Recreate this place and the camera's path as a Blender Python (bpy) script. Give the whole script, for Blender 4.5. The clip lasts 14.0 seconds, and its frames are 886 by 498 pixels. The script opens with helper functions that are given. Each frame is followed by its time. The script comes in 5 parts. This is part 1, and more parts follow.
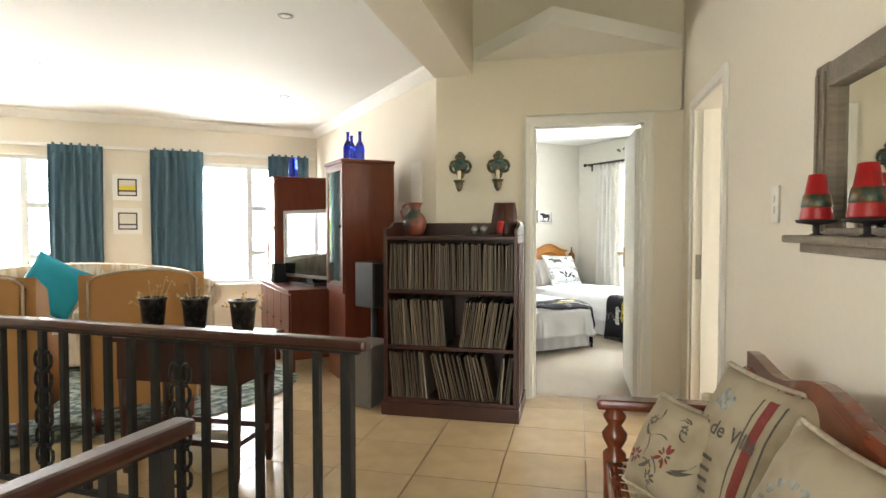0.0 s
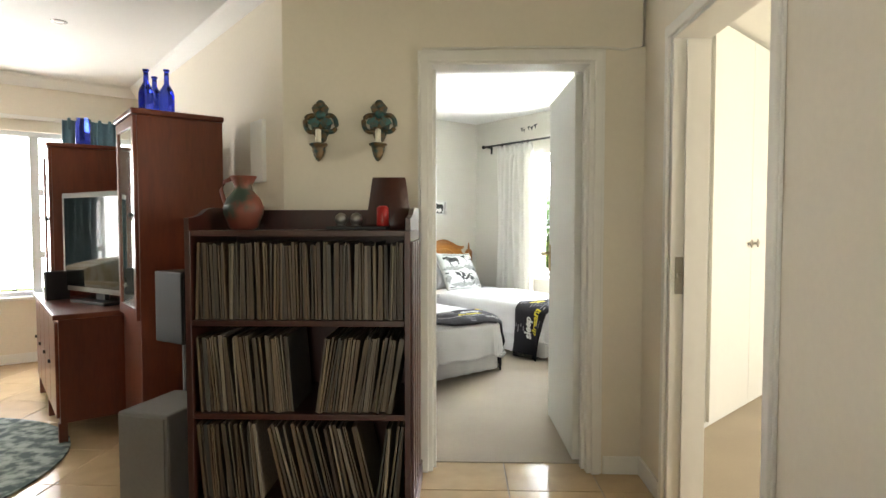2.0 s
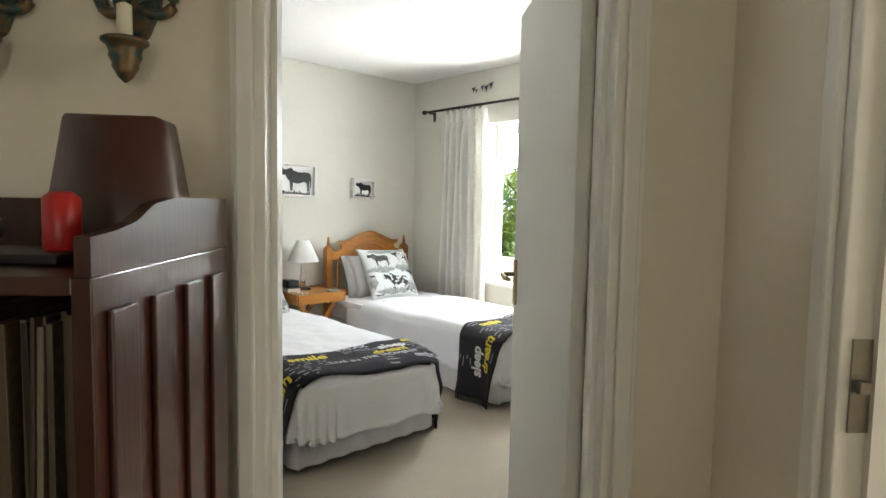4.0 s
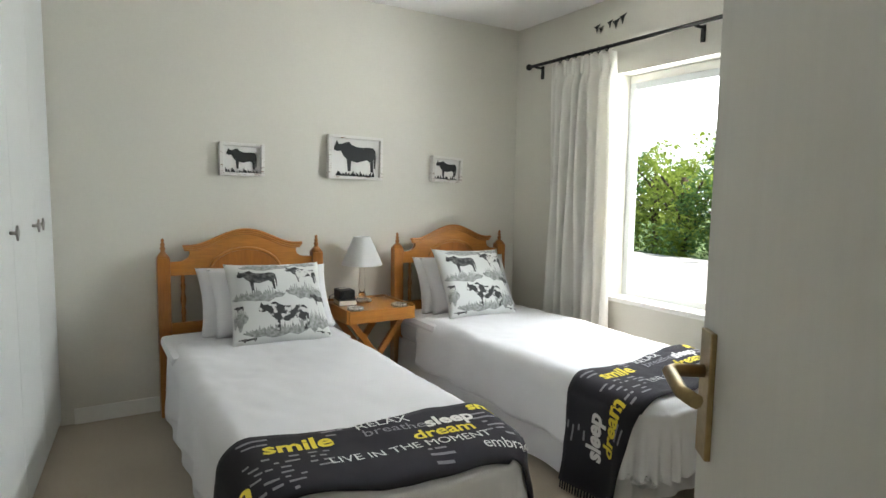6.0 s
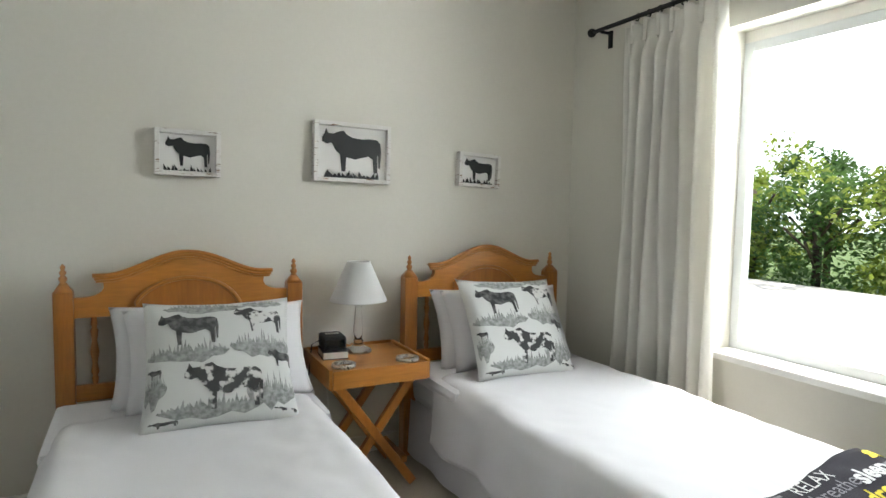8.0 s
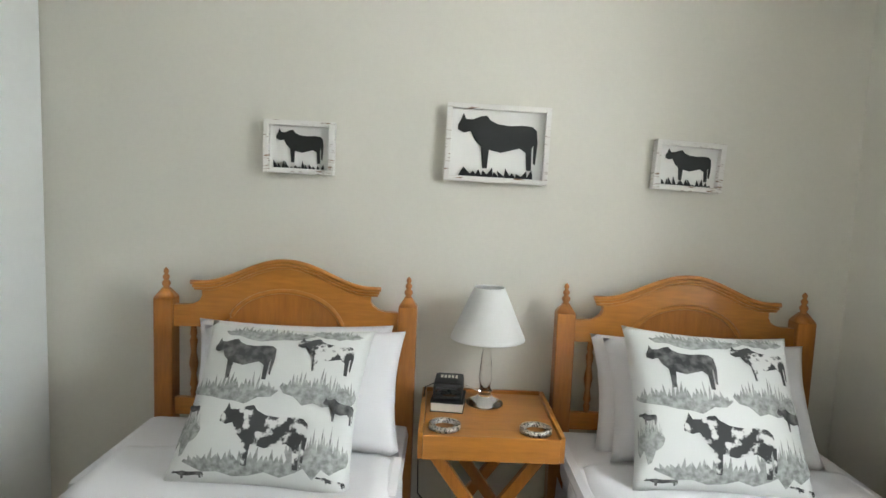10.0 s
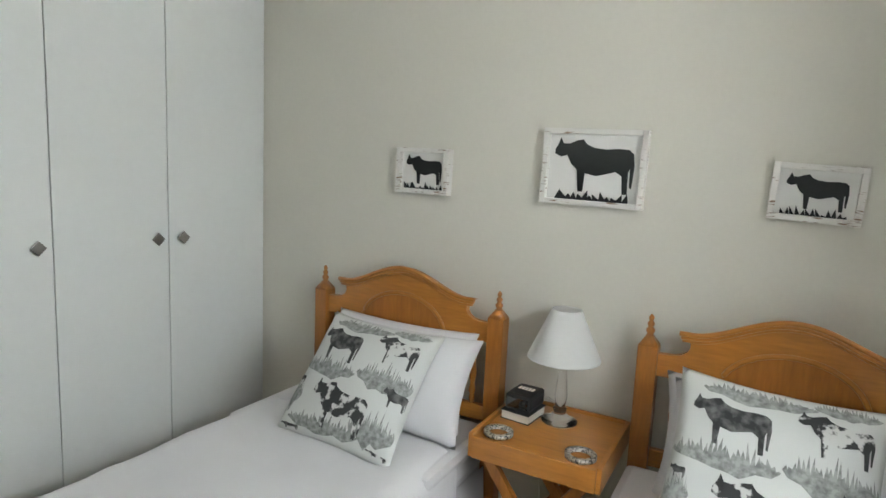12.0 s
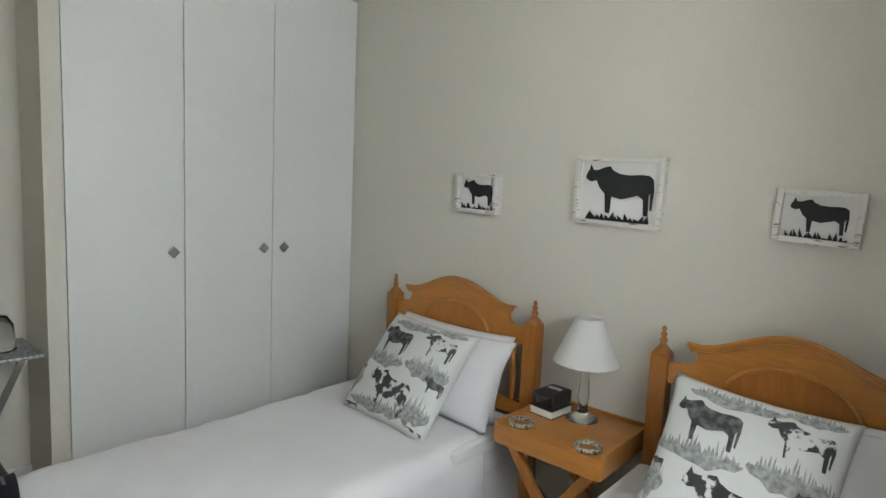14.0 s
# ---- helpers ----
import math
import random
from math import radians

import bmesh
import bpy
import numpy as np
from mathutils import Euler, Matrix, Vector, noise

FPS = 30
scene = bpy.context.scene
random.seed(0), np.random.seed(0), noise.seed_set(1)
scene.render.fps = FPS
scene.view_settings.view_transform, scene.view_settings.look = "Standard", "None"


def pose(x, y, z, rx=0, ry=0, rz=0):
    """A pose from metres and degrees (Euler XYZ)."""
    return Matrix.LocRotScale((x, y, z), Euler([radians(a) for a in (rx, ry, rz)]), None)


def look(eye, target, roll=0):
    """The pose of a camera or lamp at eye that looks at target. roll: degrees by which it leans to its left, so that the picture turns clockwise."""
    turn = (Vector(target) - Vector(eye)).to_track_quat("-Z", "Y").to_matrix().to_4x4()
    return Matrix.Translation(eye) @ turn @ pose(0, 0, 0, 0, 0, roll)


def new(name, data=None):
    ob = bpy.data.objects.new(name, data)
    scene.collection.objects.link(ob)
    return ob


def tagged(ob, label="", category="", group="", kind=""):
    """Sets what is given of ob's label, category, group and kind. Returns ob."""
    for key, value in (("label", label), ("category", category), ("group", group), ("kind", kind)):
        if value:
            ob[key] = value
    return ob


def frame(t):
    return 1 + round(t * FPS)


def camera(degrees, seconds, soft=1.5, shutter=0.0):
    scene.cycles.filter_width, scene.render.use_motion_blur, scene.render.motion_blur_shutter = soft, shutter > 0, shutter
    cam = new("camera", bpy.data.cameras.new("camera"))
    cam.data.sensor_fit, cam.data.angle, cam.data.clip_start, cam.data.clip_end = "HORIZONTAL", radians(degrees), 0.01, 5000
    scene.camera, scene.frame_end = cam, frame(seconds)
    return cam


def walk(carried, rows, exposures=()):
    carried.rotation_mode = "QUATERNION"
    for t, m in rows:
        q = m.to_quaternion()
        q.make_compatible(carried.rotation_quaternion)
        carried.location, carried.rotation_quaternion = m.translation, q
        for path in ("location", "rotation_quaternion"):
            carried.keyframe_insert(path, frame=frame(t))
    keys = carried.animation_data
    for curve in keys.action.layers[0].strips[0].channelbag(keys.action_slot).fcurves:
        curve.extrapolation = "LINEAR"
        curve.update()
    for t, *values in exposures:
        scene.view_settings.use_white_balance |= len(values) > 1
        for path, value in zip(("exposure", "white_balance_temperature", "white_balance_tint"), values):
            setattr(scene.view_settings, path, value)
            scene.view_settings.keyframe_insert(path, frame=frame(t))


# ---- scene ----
cam = camera(74.0, 14.0)
EXPOSURES = [(0, 1.9), (1.5, 1.62), (2.5, 1.36), (3.2, 1.1), (5.4, 0.66), (6.5, 0.27), (7.2, 0.15), (9.5, 0.55), (10.5, 0.5), (12.0, 0.22), (13.0, 0.1), (14, -0.04)]
PATH = [
    (0, (0.122, -0.042, 1.281), (1.038, 1.735, 1.215), -0.0),
    (0.5, (0.252, 0.242, 1.271), (1.271, 1.961, 1.203), -0.0),
    (1, (0.472, 0.551, 1.291), (1.553, 2.231, 1.211), -0.1),
    (1.5, (0.697, 0.897, 1.268), (1.867, 2.517, 1.189), 0.0),
    (2, (0.956, 1.22, 1.262), (2.196, 2.787, 1.177), -0.0),
    (2.2, (1.062, 1.365, 1.274), (2.337, 2.904, 1.189), 0.5),
    (2.5, (1.251, 1.529, 1.265), (2.552, 3.045, 1.188), 0.3),
    (3, (1.553, 1.842, 1.312), (2.921, 3.299, 1.226), 0.3),
    (3.2, (1.668, 1.961, 1.346), (3.057, 3.395, 1.231), 0.8),
    (5.3, (2.874, 2.945, 1.302), (4.079, 4.529, 1.114), 0.7),
    (5.5, (2.968, 3.061, 1.305), (4.125, 4.681, 1.113), 0.6),
    (6, (3.156, 3.308, 1.306), (4.199, 5.004, 1.112), 0.9),
    (6.5, (3.336, 3.547, 1.299), (4.329, 5.273, 1.116), 0.8),
    (7, (3.463, 3.779, 1.305), (4.458, 5.504, 1.118), 1.0),
    (7.2, (3.535, 3.89, 1.293), (4.527, 5.617, 1.113), 0.9),
    (9.3, (4.24, 4.597, 1.27), (4.683, 6.542, 1.114), 1.8),
    (9.5, (4.331, 4.661, 1.303), (4.643, 6.628, 1.118), 1.8),
    (10, (4.534, 4.776, 1.34), (4.539, 6.766, 1.144), 2.3),
    (10.5, (4.716, 4.856, 1.382), (4.454, 6.828, 1.17), 2.5),
    (11, (4.903, 4.848, 1.437), (4.375, 6.761, 1.192), 2.5),
    (11.5, (5.111, 4.813, 1.464), (4.329, 6.636, 1.21), 2.6),
    (12, (5.316, 4.787, 1.489), (4.362, 6.525, 1.222), 2.6),
    (12.5, (5.516, 4.758, 1.486), (4.427, 6.415, 1.226), 2.6),
    (13, (5.656, 4.733, 1.505), (4.473, 6.325, 1.251), 2.7),
    (13.5, (5.737, 4.699, 1.507), (4.482, 6.237, 1.258), 2.6),
    (14, (5.792, 4.676, 1.531), (4.49, 6.177, 1.303), 2.6),
]
walk(cam, [(t, look(eye, target, roll)) for t, eye, target, roll in PATH], EXPOSURES)

# ---- world and light ----
world = bpy.data.worlds.new("sky")
scene.world = world
world.use_nodes = True
wt = world.node_tree
sky = wt.nodes.new("ShaderNodeTexSky")
sky.sky_type = "NISHITA"
sky.sun_disc = False
SUN_EL, SUN_AZ = radians(69), radians(-29)
sky.sun_elevation, sky.sun_rotation = SUN_EL, radians(90) - SUN_AZ
wt.links.new(sky.outputs["Color"], wt.nodes["Background"].inputs["Color"])
wt.nodes["Background"].inputs["Strength"].default_value = 0.15
sun = new("sun", bpy.data.lights.new("sun", "SUN"))
sun.data.energy, sun.data.angle, sun.data.color = 5.0, radians(0.5), (1, 0.95, 0.86)
sun_from = Vector((math.cos(SUN_EL) * math.cos(SUN_AZ), math.cos(SUN_EL) * math.sin(SUN_AZ), math.sin(SUN_EL)))
sun.matrix_world = look(sun_from * 30, (0, 0, 0))


# An added area lamp that stands in for daylight.
def daylight_fill(eye, target, w, h, watts, colour=(1, 0.98, 0.95)):
    ob = new("daylight_fill", bpy.data.lights.new("daylight_fill", "AREA"))
    ob.data.shape, ob.data.size, ob.data.size_y = "RECTANGLE", w, h
    ob.data.energy, ob.data.color = watts, colour
    ob.matrix_world = look(eye, target)
    return ob


HALL = pose(0, 0, 0, 0, 0, -40)          # the hall is turned 40 degrees against the bedroom


def hall(u, v, z=0.0):
    return HALL @ Vector((u, v, z))


# strip under the window head in place of sky light; its white face shows
daylight_fill((6.34, 5.22, 1.88), (3.0, 5.4, 1.45), 1.6, 0.34, 38, (0.9, 0.96, 1))
# added lamp hung outside above the window, out of view, for more sky light
daylight_fill((7.5, 5.4, 3.75), (4.4, 5.4, 1.0), 3.4, 1.1, 50, (0.9, 0.96, 1))
# added lamp below the sill, in place of light bounced off the terrace
daylight_fill((6.95, 5.22, 0.02), (3.6, 5.9, 2.3), 1.5, 0.8, 66, (0.97, 0.98, 0.97))
# lamps in the two living-room windows, in place of sky light
daylight_fill((1.45, 7.93, 1.35), (1.2, 3.0, 0.8), 1.3, 1.4, 30)
daylight_fill((-1.5, 7.93, 1.35), (-1.2, 3.0, 0.8), 1.6, 1.4, 36)
# added lamp at an assumed, unseen window of the second room
daylight_fill((5.2, -0.2, 1.5), (5.0, 3.0, 1.2), 1.5, 1.3, 36, (1, 0.89, 0.72))
# added lamp in place of daylight from the entrance behind the camera
daylight_fill(tuple(hall(0.0, -2.05, 1.3)), tuple(hall(0.0, 3, 1.2)), 1.3, 1.9, 13, (1, 0.93, 0.82))


# ---- materials ----
def nodes_of(name):
    m = bpy.data.materials.new(name)
    m.use_nodes = True
    return m, m.node_tree, m.node_tree.nodes["Principled BSDF"]


def surface(name, colour, rough=0.6, metal=0.0, grain=30.0, spread=0.08, bump=0.1, stain=1.5, stretch=(1, 1, 1), per_object=0.0, coat=0.0, depth=0.01):
    """Colour varied at two scales, with fine relief."""
    m, t, b = nodes_of(name)
    co = t.nodes.new("ShaderNodeTexCoord")
    mp = t.nodes.new("ShaderNodeMapping")
    mp.inputs["Scale"].default_value = stretch
    t.links.new(co.outputs["Object"], mp.inputs["Vector"])
    fine, broad = t.nodes.new("ShaderNodeTexNoise"), t.nodes.new("ShaderNodeTexNoise")
    fine.inputs["Scale"].default_value, broad.inputs["Scale"].default_value = grain, stain
    fine.inputs["Detail"].default_value = 6
    for n in (fine, broad):
        t.links.new(mp.outputs["Vector"], n.inputs["Vector"])
    add = t.nodes.new("ShaderNodeMath")
    add.operation = "ADD"
    t.links.new(fine.outputs["Fac"], add.inputs[0])
    t.links.new(broad.outputs["Fac"], add.inputs[1])
    last = add
    if per_object:
        info = t.nodes.new("ShaderNodeObjectInfo")
        mul = t.nodes.new("ShaderNodeMath")
        mul.operation = "MULTIPLY_ADD"
        mul.inputs[1].default_value = per_object
        t.links.new(info.outputs["Random"], mul.inputs[0])
        t.links.new(add.outputs[0], mul.inputs[2])
        last = mul
    ramp = t.nodes.new("ShaderNodeMapRange")
    ramp.inputs["From Min"].default_value, ramp.inputs["From Max"].default_value = 0.6, 1.4 + per_object
    ramp.inputs["To Min"].default_value, ramp.inputs["To Max"].default_value = 1 - spread, 1 + spread
    t.links.new(last.outputs[0], ramp.inputs["Value"])
    hsv = t.nodes.new("ShaderNodeHueSaturation")
    hsv.inputs["Color"].default_value = (*colour, 1)
    t.links.new(ramp.outputs["Result"], hsv.inputs["Value"])
    t.links.new(hsv.outputs["Color"], b.inputs["Base Color"])
    bp = t.nodes.new("ShaderNodeBump")
    bp.inputs["Strength"].default_value, bp.inputs["Distance"].default_value = bump, depth
    t.links.new(fine.outputs["Fac"], bp.inputs["Height"])
    t.links.new(bp.outputs["Normal"], b.inputs["Normal"])
    b.inputs["Roughness"].default_value, b.inputs["Metallic"].default_value = rough, metal
    b.inputs["Coat Weight"].default_value = coat
    return m


def two_tone(name, a, c, scale, low, high, rough=0.7, stretch=(1, 1, 1), bump=0.1, metal=0.0, coat=0.0):
    """Two colours mixed by a noise with a shape of its own."""
    m, t, b = nodes_of(name)
    co, mp, n, r = (t.nodes.new("ShaderNode" + k) for k in ("TexCoord", "Mapping", "TexNoise", "ValToRGB"))
    mp.inputs["Scale"].default_value = stretch
    n.inputs["Scale"].default_value, n.inputs["Detail"].default_value = scale, 5
    r.color_ramp.elements[0].position, r.color_ramp.elements[1].position = low, high
    r.color_ramp.elements[0].color, r.color_ramp.elements[1].color = (*a, 1), (*c, 1)
    t.links.new(co.outputs["Object"], mp.inputs["Vector"])
    t.links.new(mp.outputs["Vector"], n.inputs["Vector"])
    t.links.new(n.outputs["Fac"], r.inputs["Fac"])
    t.links.new(r.outputs["Color"], b.inputs["Base Color"])
    bp = t.nodes.new("ShaderNodeBump")
    bp.inputs["Strength"].default_value, bp.inputs["Distance"].default_value = bump, 0.004
    t.links.new(n.outputs["Fac"], bp.inputs["Height"])
    t.links.new(bp.outputs["Normal"], b.inputs["Normal"])
    b.inputs["Roughness"].default_value, b.inputs["Metallic"].default_value = rough, metal
    b.inputs["Coat Weight"].default_value = coat
    return m


def glass(name, colour=(1, 1, 1), rough=0.0, thin=False):
    m, t, b = nodes_of(name)
    b.inputs["Base Color"].default_value = (*colour, 1)
    b.inputs["Transmission Weight"].default_value, b.inputs["Roughness"].default_value = 1, rough
    b.inputs["IOR"].default_value = 1.05 if thin else 1.45
    return m


M = {
    "wall": surface("wall_paint", (0.66, 0.638, 0.565), 0.75, grain=60, spread=0.025, bump=0.05, stain=0.8),
    "hallwall": surface("hall_paint", (0.74, 0.685, 0.58), 0.7, grain=45, spread=0.03, bump=0.06, stain=0.8),
    "ceil": surface("ceiling_paint", (0.82, 0.81, 0.78), 0.8, grain=40, spread=0.02, bump=0.03),
    "white": surface("white_enamel", (0.78, 0.77, 0.73), 0.35, grain=20, spread=0.03, bump=0.04),
    "cupboard": surface("cupboard_laminate", (0.74, 0.76, 0.74), 0.4, grain=25, spread=0.02, bump=0.02),
    "leaf_white": surface("door_paint", (0.7, 0.7, 0.655), 0.45, grain=60, spread=0.03, bump=0.05, stretch=(1, 1, 0.1)),
    "carpet": surface("beige_carpet", (0.40, 0.345, 0.27), 0.95, grain=350, spread=0.16, bump=0.5, depth=0.006),
    "tile": surface("beige_tile", (0.56, 0.42, 0.25), 0.16, grain=9, spread=0.16, bump=0.02, stain=3, per_object=0.35),
    "grout": surface("grout", (0.27, 0.2, 0.13), 0.9, grain=80, spread=0.1),
    "pine": surface("honey_pine", (0.41, 0.165, 0.028), 0.3, grain=14, spread=0.22, bump=0.06, stain=3, stretch=(1, 6, 8), coat=0.25),
    "pine_up": surface("honey_pine_upright", (0.35, 0.13, 0.022), 0.3, grain=14, spread=0.22, bump=0.06, stain=3, stretch=(8, 8, 1), coat=0.25),
    "mahogany": surface("mahogany", (0.042, 0.009, 0.005), 0.36, grain=12, spread=0.3, bump=0.05, stain=2, stretch=(8, 8, 1), coat=0.3),
    "cherry": surface("cherry_wood", (0.135, 0.027, 0.009), 0.35, grain=12, spread=0.25, bump=0.05, stain=2, stretch=(8, 8, 1), coat=0.25),
    "redwood": surface("red_varnished_wood", (0.17, 0.04, 0.016), 0.25, grain=12, spread=0.25, bump=0.05, stain=2, stretch=(6, 1, 6), coat=0.4),
    "black_iron": surface("black_iron", (0.010, 0.009, 0.009), 0.6, metal=0.0, grain=60, spread=0.2, bump=0.1),
    "bedlinen": surface("white_linen", (0.68, 0.675, 0.685), 0.9, grain=500, spread=0.03, bump=0.15, stain=4, depth=0.002),
    "valance": surface("grey_white_valance", (0.62, 0.61, 0.62), 0.9, grain=300, spread=0.05, bump=0.2, depth=0.002),
    "cushion": surface("cushion_cotton", (0.63, 0.64, 0.62), 0.9, grain=400, spread=0.04, bump=0.2, depth=0.002),
    "print_grey": two_tone("grey_print", (0.19, 0.20, 0.19), (0.38, 0.39, 0.375), 60, 0.35, 0.62, 0.9),
    "print_dark": two_tone("dark_print", (0.035, 0.036, 0.037), (0.16, 0.16, 0.155), 40, 0.4, 0.7, 0.9),
    "print_patch": two_tone("patched_print", (0.045, 0.046, 0.047), (0.62, 0.62, 0.6), 28, 0.5, 0.56, 0.9),
    "throw": surface("black_fleece", (0.014, 0.012, 0.018), 0.95, grain=300, spread=0.3, bump=0.5, depth=0.003),
    "txt_white": surface("white_lettering", (0.62, 0.61, 0.6), 0.9, grain=300, spread=0.08),
    "txt_yellow": surface("yellow_lettering", (0.70, 0.56, 0.05), 0.9, grain=300, spread=0.08),
    "txt_grey": surface("grey_lettering", (0.21, 0.2, 0.22), 0.9, grain=300, spread=0.08),
    "curtain": surface("white_curtain", (0.84, 0.825, 0.77), 0.9, grain=400, spread=0.03, bump=0.15, depth=0.002),
    "blue_curtain": surface("blue_curtain", (0.10, 0.185, 0.235), 0.85, grain=90, spread=0.2, bump=0.15, stretch=(3, 3, 0.4), depth=0.002),
    "alu": surface("painted_window_frame", (0.66, 0.69, 0.70), 0.4, grain=30, spread=0.03, bump=0.02),
    "chrome": surface("brushed_metal", (0.33, 0.32, 0.3), 0.3, metal=1.0, grain=60, spread=0.1, bump=0.03),
    "brass": surface("aged_brass", (0.36, 0.27, 0.14), 0.35, metal=1.0, grain=60, spread=0.2, bump=0.08),
    "canvas": surface("white_canvas", (0.76, 0.75, 0.72), 0.85, grain=300, spread=0.03, bump=0.1),
    "silhouette": surface("black_cutout", (0.010, 0.012, 0.012), 0.6, grain=60, spread=0.15),
    "chipped": two_tone("chipped_white_paint", (0.24, 0.15, 0.09), (0.71, 0.69, 0.65), 22, 0.30, 0.40, 0.7, (1, 1, 6), 0.3),
    "shade": surface("white_lampshade", (0.82, 0.82, 0.8), 0.85, grain=200, spread=0.02, bump=0.05),
    "black": surface("black_plastic", (0.012, 0.012, 0.013), 0.55, grain=80, spread=0.2, bump=0.05),
    "paper": surface("paper_edges", (0.66, 0.63, 0.56), 0.85, grain=200, spread=0.1, bump=0.2, stretch=(1, 1, 8)),
    "crystal": glass("clear_glass"),
    "pane": glass("window_glass", thin=True),
    "cobalt": glass("cobalt_glass", (0.03, 0.06, 0.62)),
    "cabglass": None,
    "silver": two_tone("beaded_silver", (0.06, 0.06, 0.06), (0.62, 0.6, 0.56), 160, 0.42, 0.5, 0.35, metal=0.8),
    "terracotta": two_tone("painted_terracotta", (0.05, 0.075, 0.055), (0.20, 0.055, 0.032), 9, 0.40, 0.52, 0.55, bump=0.2),
    "bronze": two_tone("green_gold_bronze", (0.035, 0.075, 0.07), (0.17, 0.105, 0.045), 28, 0.42, 0.58, 0.4, bump=0.4, metal=0.4),
    "turquoise": two_tone("worn_turquoise", (0.03, 0.12, 0.12), (0.07, 0.075, 0.05), 40, 0.45, 0.62, 0.45, bump=0.4, metal=0.3),
    "ivory": surface("ivory_wax", (0.74, 0.69, 0.56), 0.5, grain=40, spread=0.04),
    "redwax": surface("red_wax", (0.36, 0.008, 0.012), 0.4, grain=30, spread=0.25, bump=0.1),
    "redtin": surface("red_tin", (0.42, 0.015, 0.015), 0.35, grain=30, spread=0.1),
    "driftwood": surface("grey_weathered_wood", (0.21, 0.175, 0.135), 0.8, grain=20, spread=0.25, bump=0.3, stretch=(6, 1, 6)),
    "grey_box": surface("grey_cabinet_paint", (0.17, 0.16, 0.145), 0.6, grain=60, spread=0.08),
    "armchair": surface("tan_upholstery", (0.42, 0.215, 0.075), 0.85, grain=200, spread=0.1, bump=0.2),
    "sofa": two_tone("striped_cream_upholstery", (0.56, 0.43, 0.27), (0.72, 0.66, 0.55), 3, 0.45, 0.55, 0.9, (6, 1, 1)),
    "teal": surface("teal_cushion", (0.005, 0.27, 0.37), 0.8, grain=200, spread=0.1),
    "rug": two_tone("patterned_rug", (0.05, 0.075, 0.07), (0.30, 0.34, 0.3), 14, 0.42, 0.6, 0.95),
    "dry": surface("dried_flowers", (0.46, 0.35, 0.17), 0.9, grain=60, spread=0.3),
    "potglass": two_tone("black_ribbed_pot", (0.008, 0.008, 0.008), (0.06, 0.055, 0.05), 30, 0.45, 0.6, 0.3),
    "sack": two_tone("printed_sackcloth", (0.34, 0.285, 0.20), (0.43, 0.37, 0.27), 7, 0.4, 0.6, 0.95, bump=0.3),
    "ink": surface("faded_ink", (0.11, 0.10, 0.085), 0.95, grain=90, spread=0.3),
    "stripe_red": surface("red_stripe", (0.23, 0.045, 0.04), 0.95, grain=150, spread=0.15),
    "cord": surface("twisted_cord", (0.45, 0.4, 0.3), 0.9, grain=60, spread=0.3, bump=0.6),
    "plastic": surface("cream_plastic", (0.76, 0.74, 0.68), 0.4, grain=30, spread=0.02),
    "leaf_a": surface("leaves_light", (0.33, 0.42, 0.08), 0.6, grain=3, spread=0.45, stain=0.9),
    "leaf_b": surface("leaves_dark", (0.12, 0.22, 0.06), 0.6, grain=3, spread=0.45, stain=0.9),
    "bark": surface("bark", (0.10, 0.075, 0.05), 0.9, grain=20, spread=0.3, bump=0.6),
    "paving": surface("pale_paving", (0.62, 0.60, 0.55), 0.8, grain=30, spread=0.08, bump=0.1),
    "lawn": surface("lawn", (0.12, 0.19, 0.05), 0.9, grain=60, spread=0.35, bump=0.4, stain=0.5),
    "screen": surface("dark_screen", (0.012, 0.014, 0.013), 0.05, grain=3, spread=0.1, bump=0.0),
    "steel_tray": two_tone("stamped_steel", (0.16, 0.19, 0.2), (0.42, 0.45, 0.46), 60, 0.42, 0.56, 0.35, metal=0.7),
    "sleeve": None,
}


def let_light_through(mat, share):
    """Thin cloth and leaves pass a share of the light that falls on their far side."""
    t = mat.node_tree
    b, out = t.nodes["Principled BSDF"], t.nodes["Material Output"]
    tr, mix = t.nodes.new("ShaderNodeBsdfTranslucent"), t.nodes.new("ShaderNodeMixShader")
    t.links.new(b.inputs["Base Color"].links[0].from_socket, tr.inputs["Color"])
    mix.inputs["Fac"].default_value = share
    t.links.new(b.outputs["BSDF"], mix.inputs[1])
    t.links.new(tr.outputs["BSDF"], mix.inputs[2])
    t.links.new(mix.outputs["Shader"], out.inputs["Surface"])


for key, share in (("curtain", 0.32), ("blue_curtain", 0.25), ("leaf_a", 0.5), ("leaf_b", 0.45), ("shade", 0.3)):
    let_light_through(M[key], share)
M["screen"].node_tree.nodes["Principled BSDF"].inputs["IOR"].default_value = 1.9
m, t, b = nodes_of("mirror_glass")
b.inputs["Base Color"].default_value, b.inputs["Metallic"].default_value, b.inputs["Roughness"].default_value = (0.86, 0.87, 0.86, 1), 1, 0.02
M["mirror"] = m
m, t, b = nodes_of("cabinet_glass")
b.inputs["Base Color"].default_value, b.inputs["Metallic"].default_value, b.inputs["Roughness"].default_value = (0.62, 0.66, 0.6, 1), 0.9, 0.03
M["cabglass"] = m
# record sleeves: each one takes its own dull colour
m, t, b = nodes_of("record_sleeve")
info, ramp, nz, mx = (t.nodes.new("ShaderNode" + k) for k in ("ObjectInfo", "ValToRGB", "TexNoise", "MixRGB"))
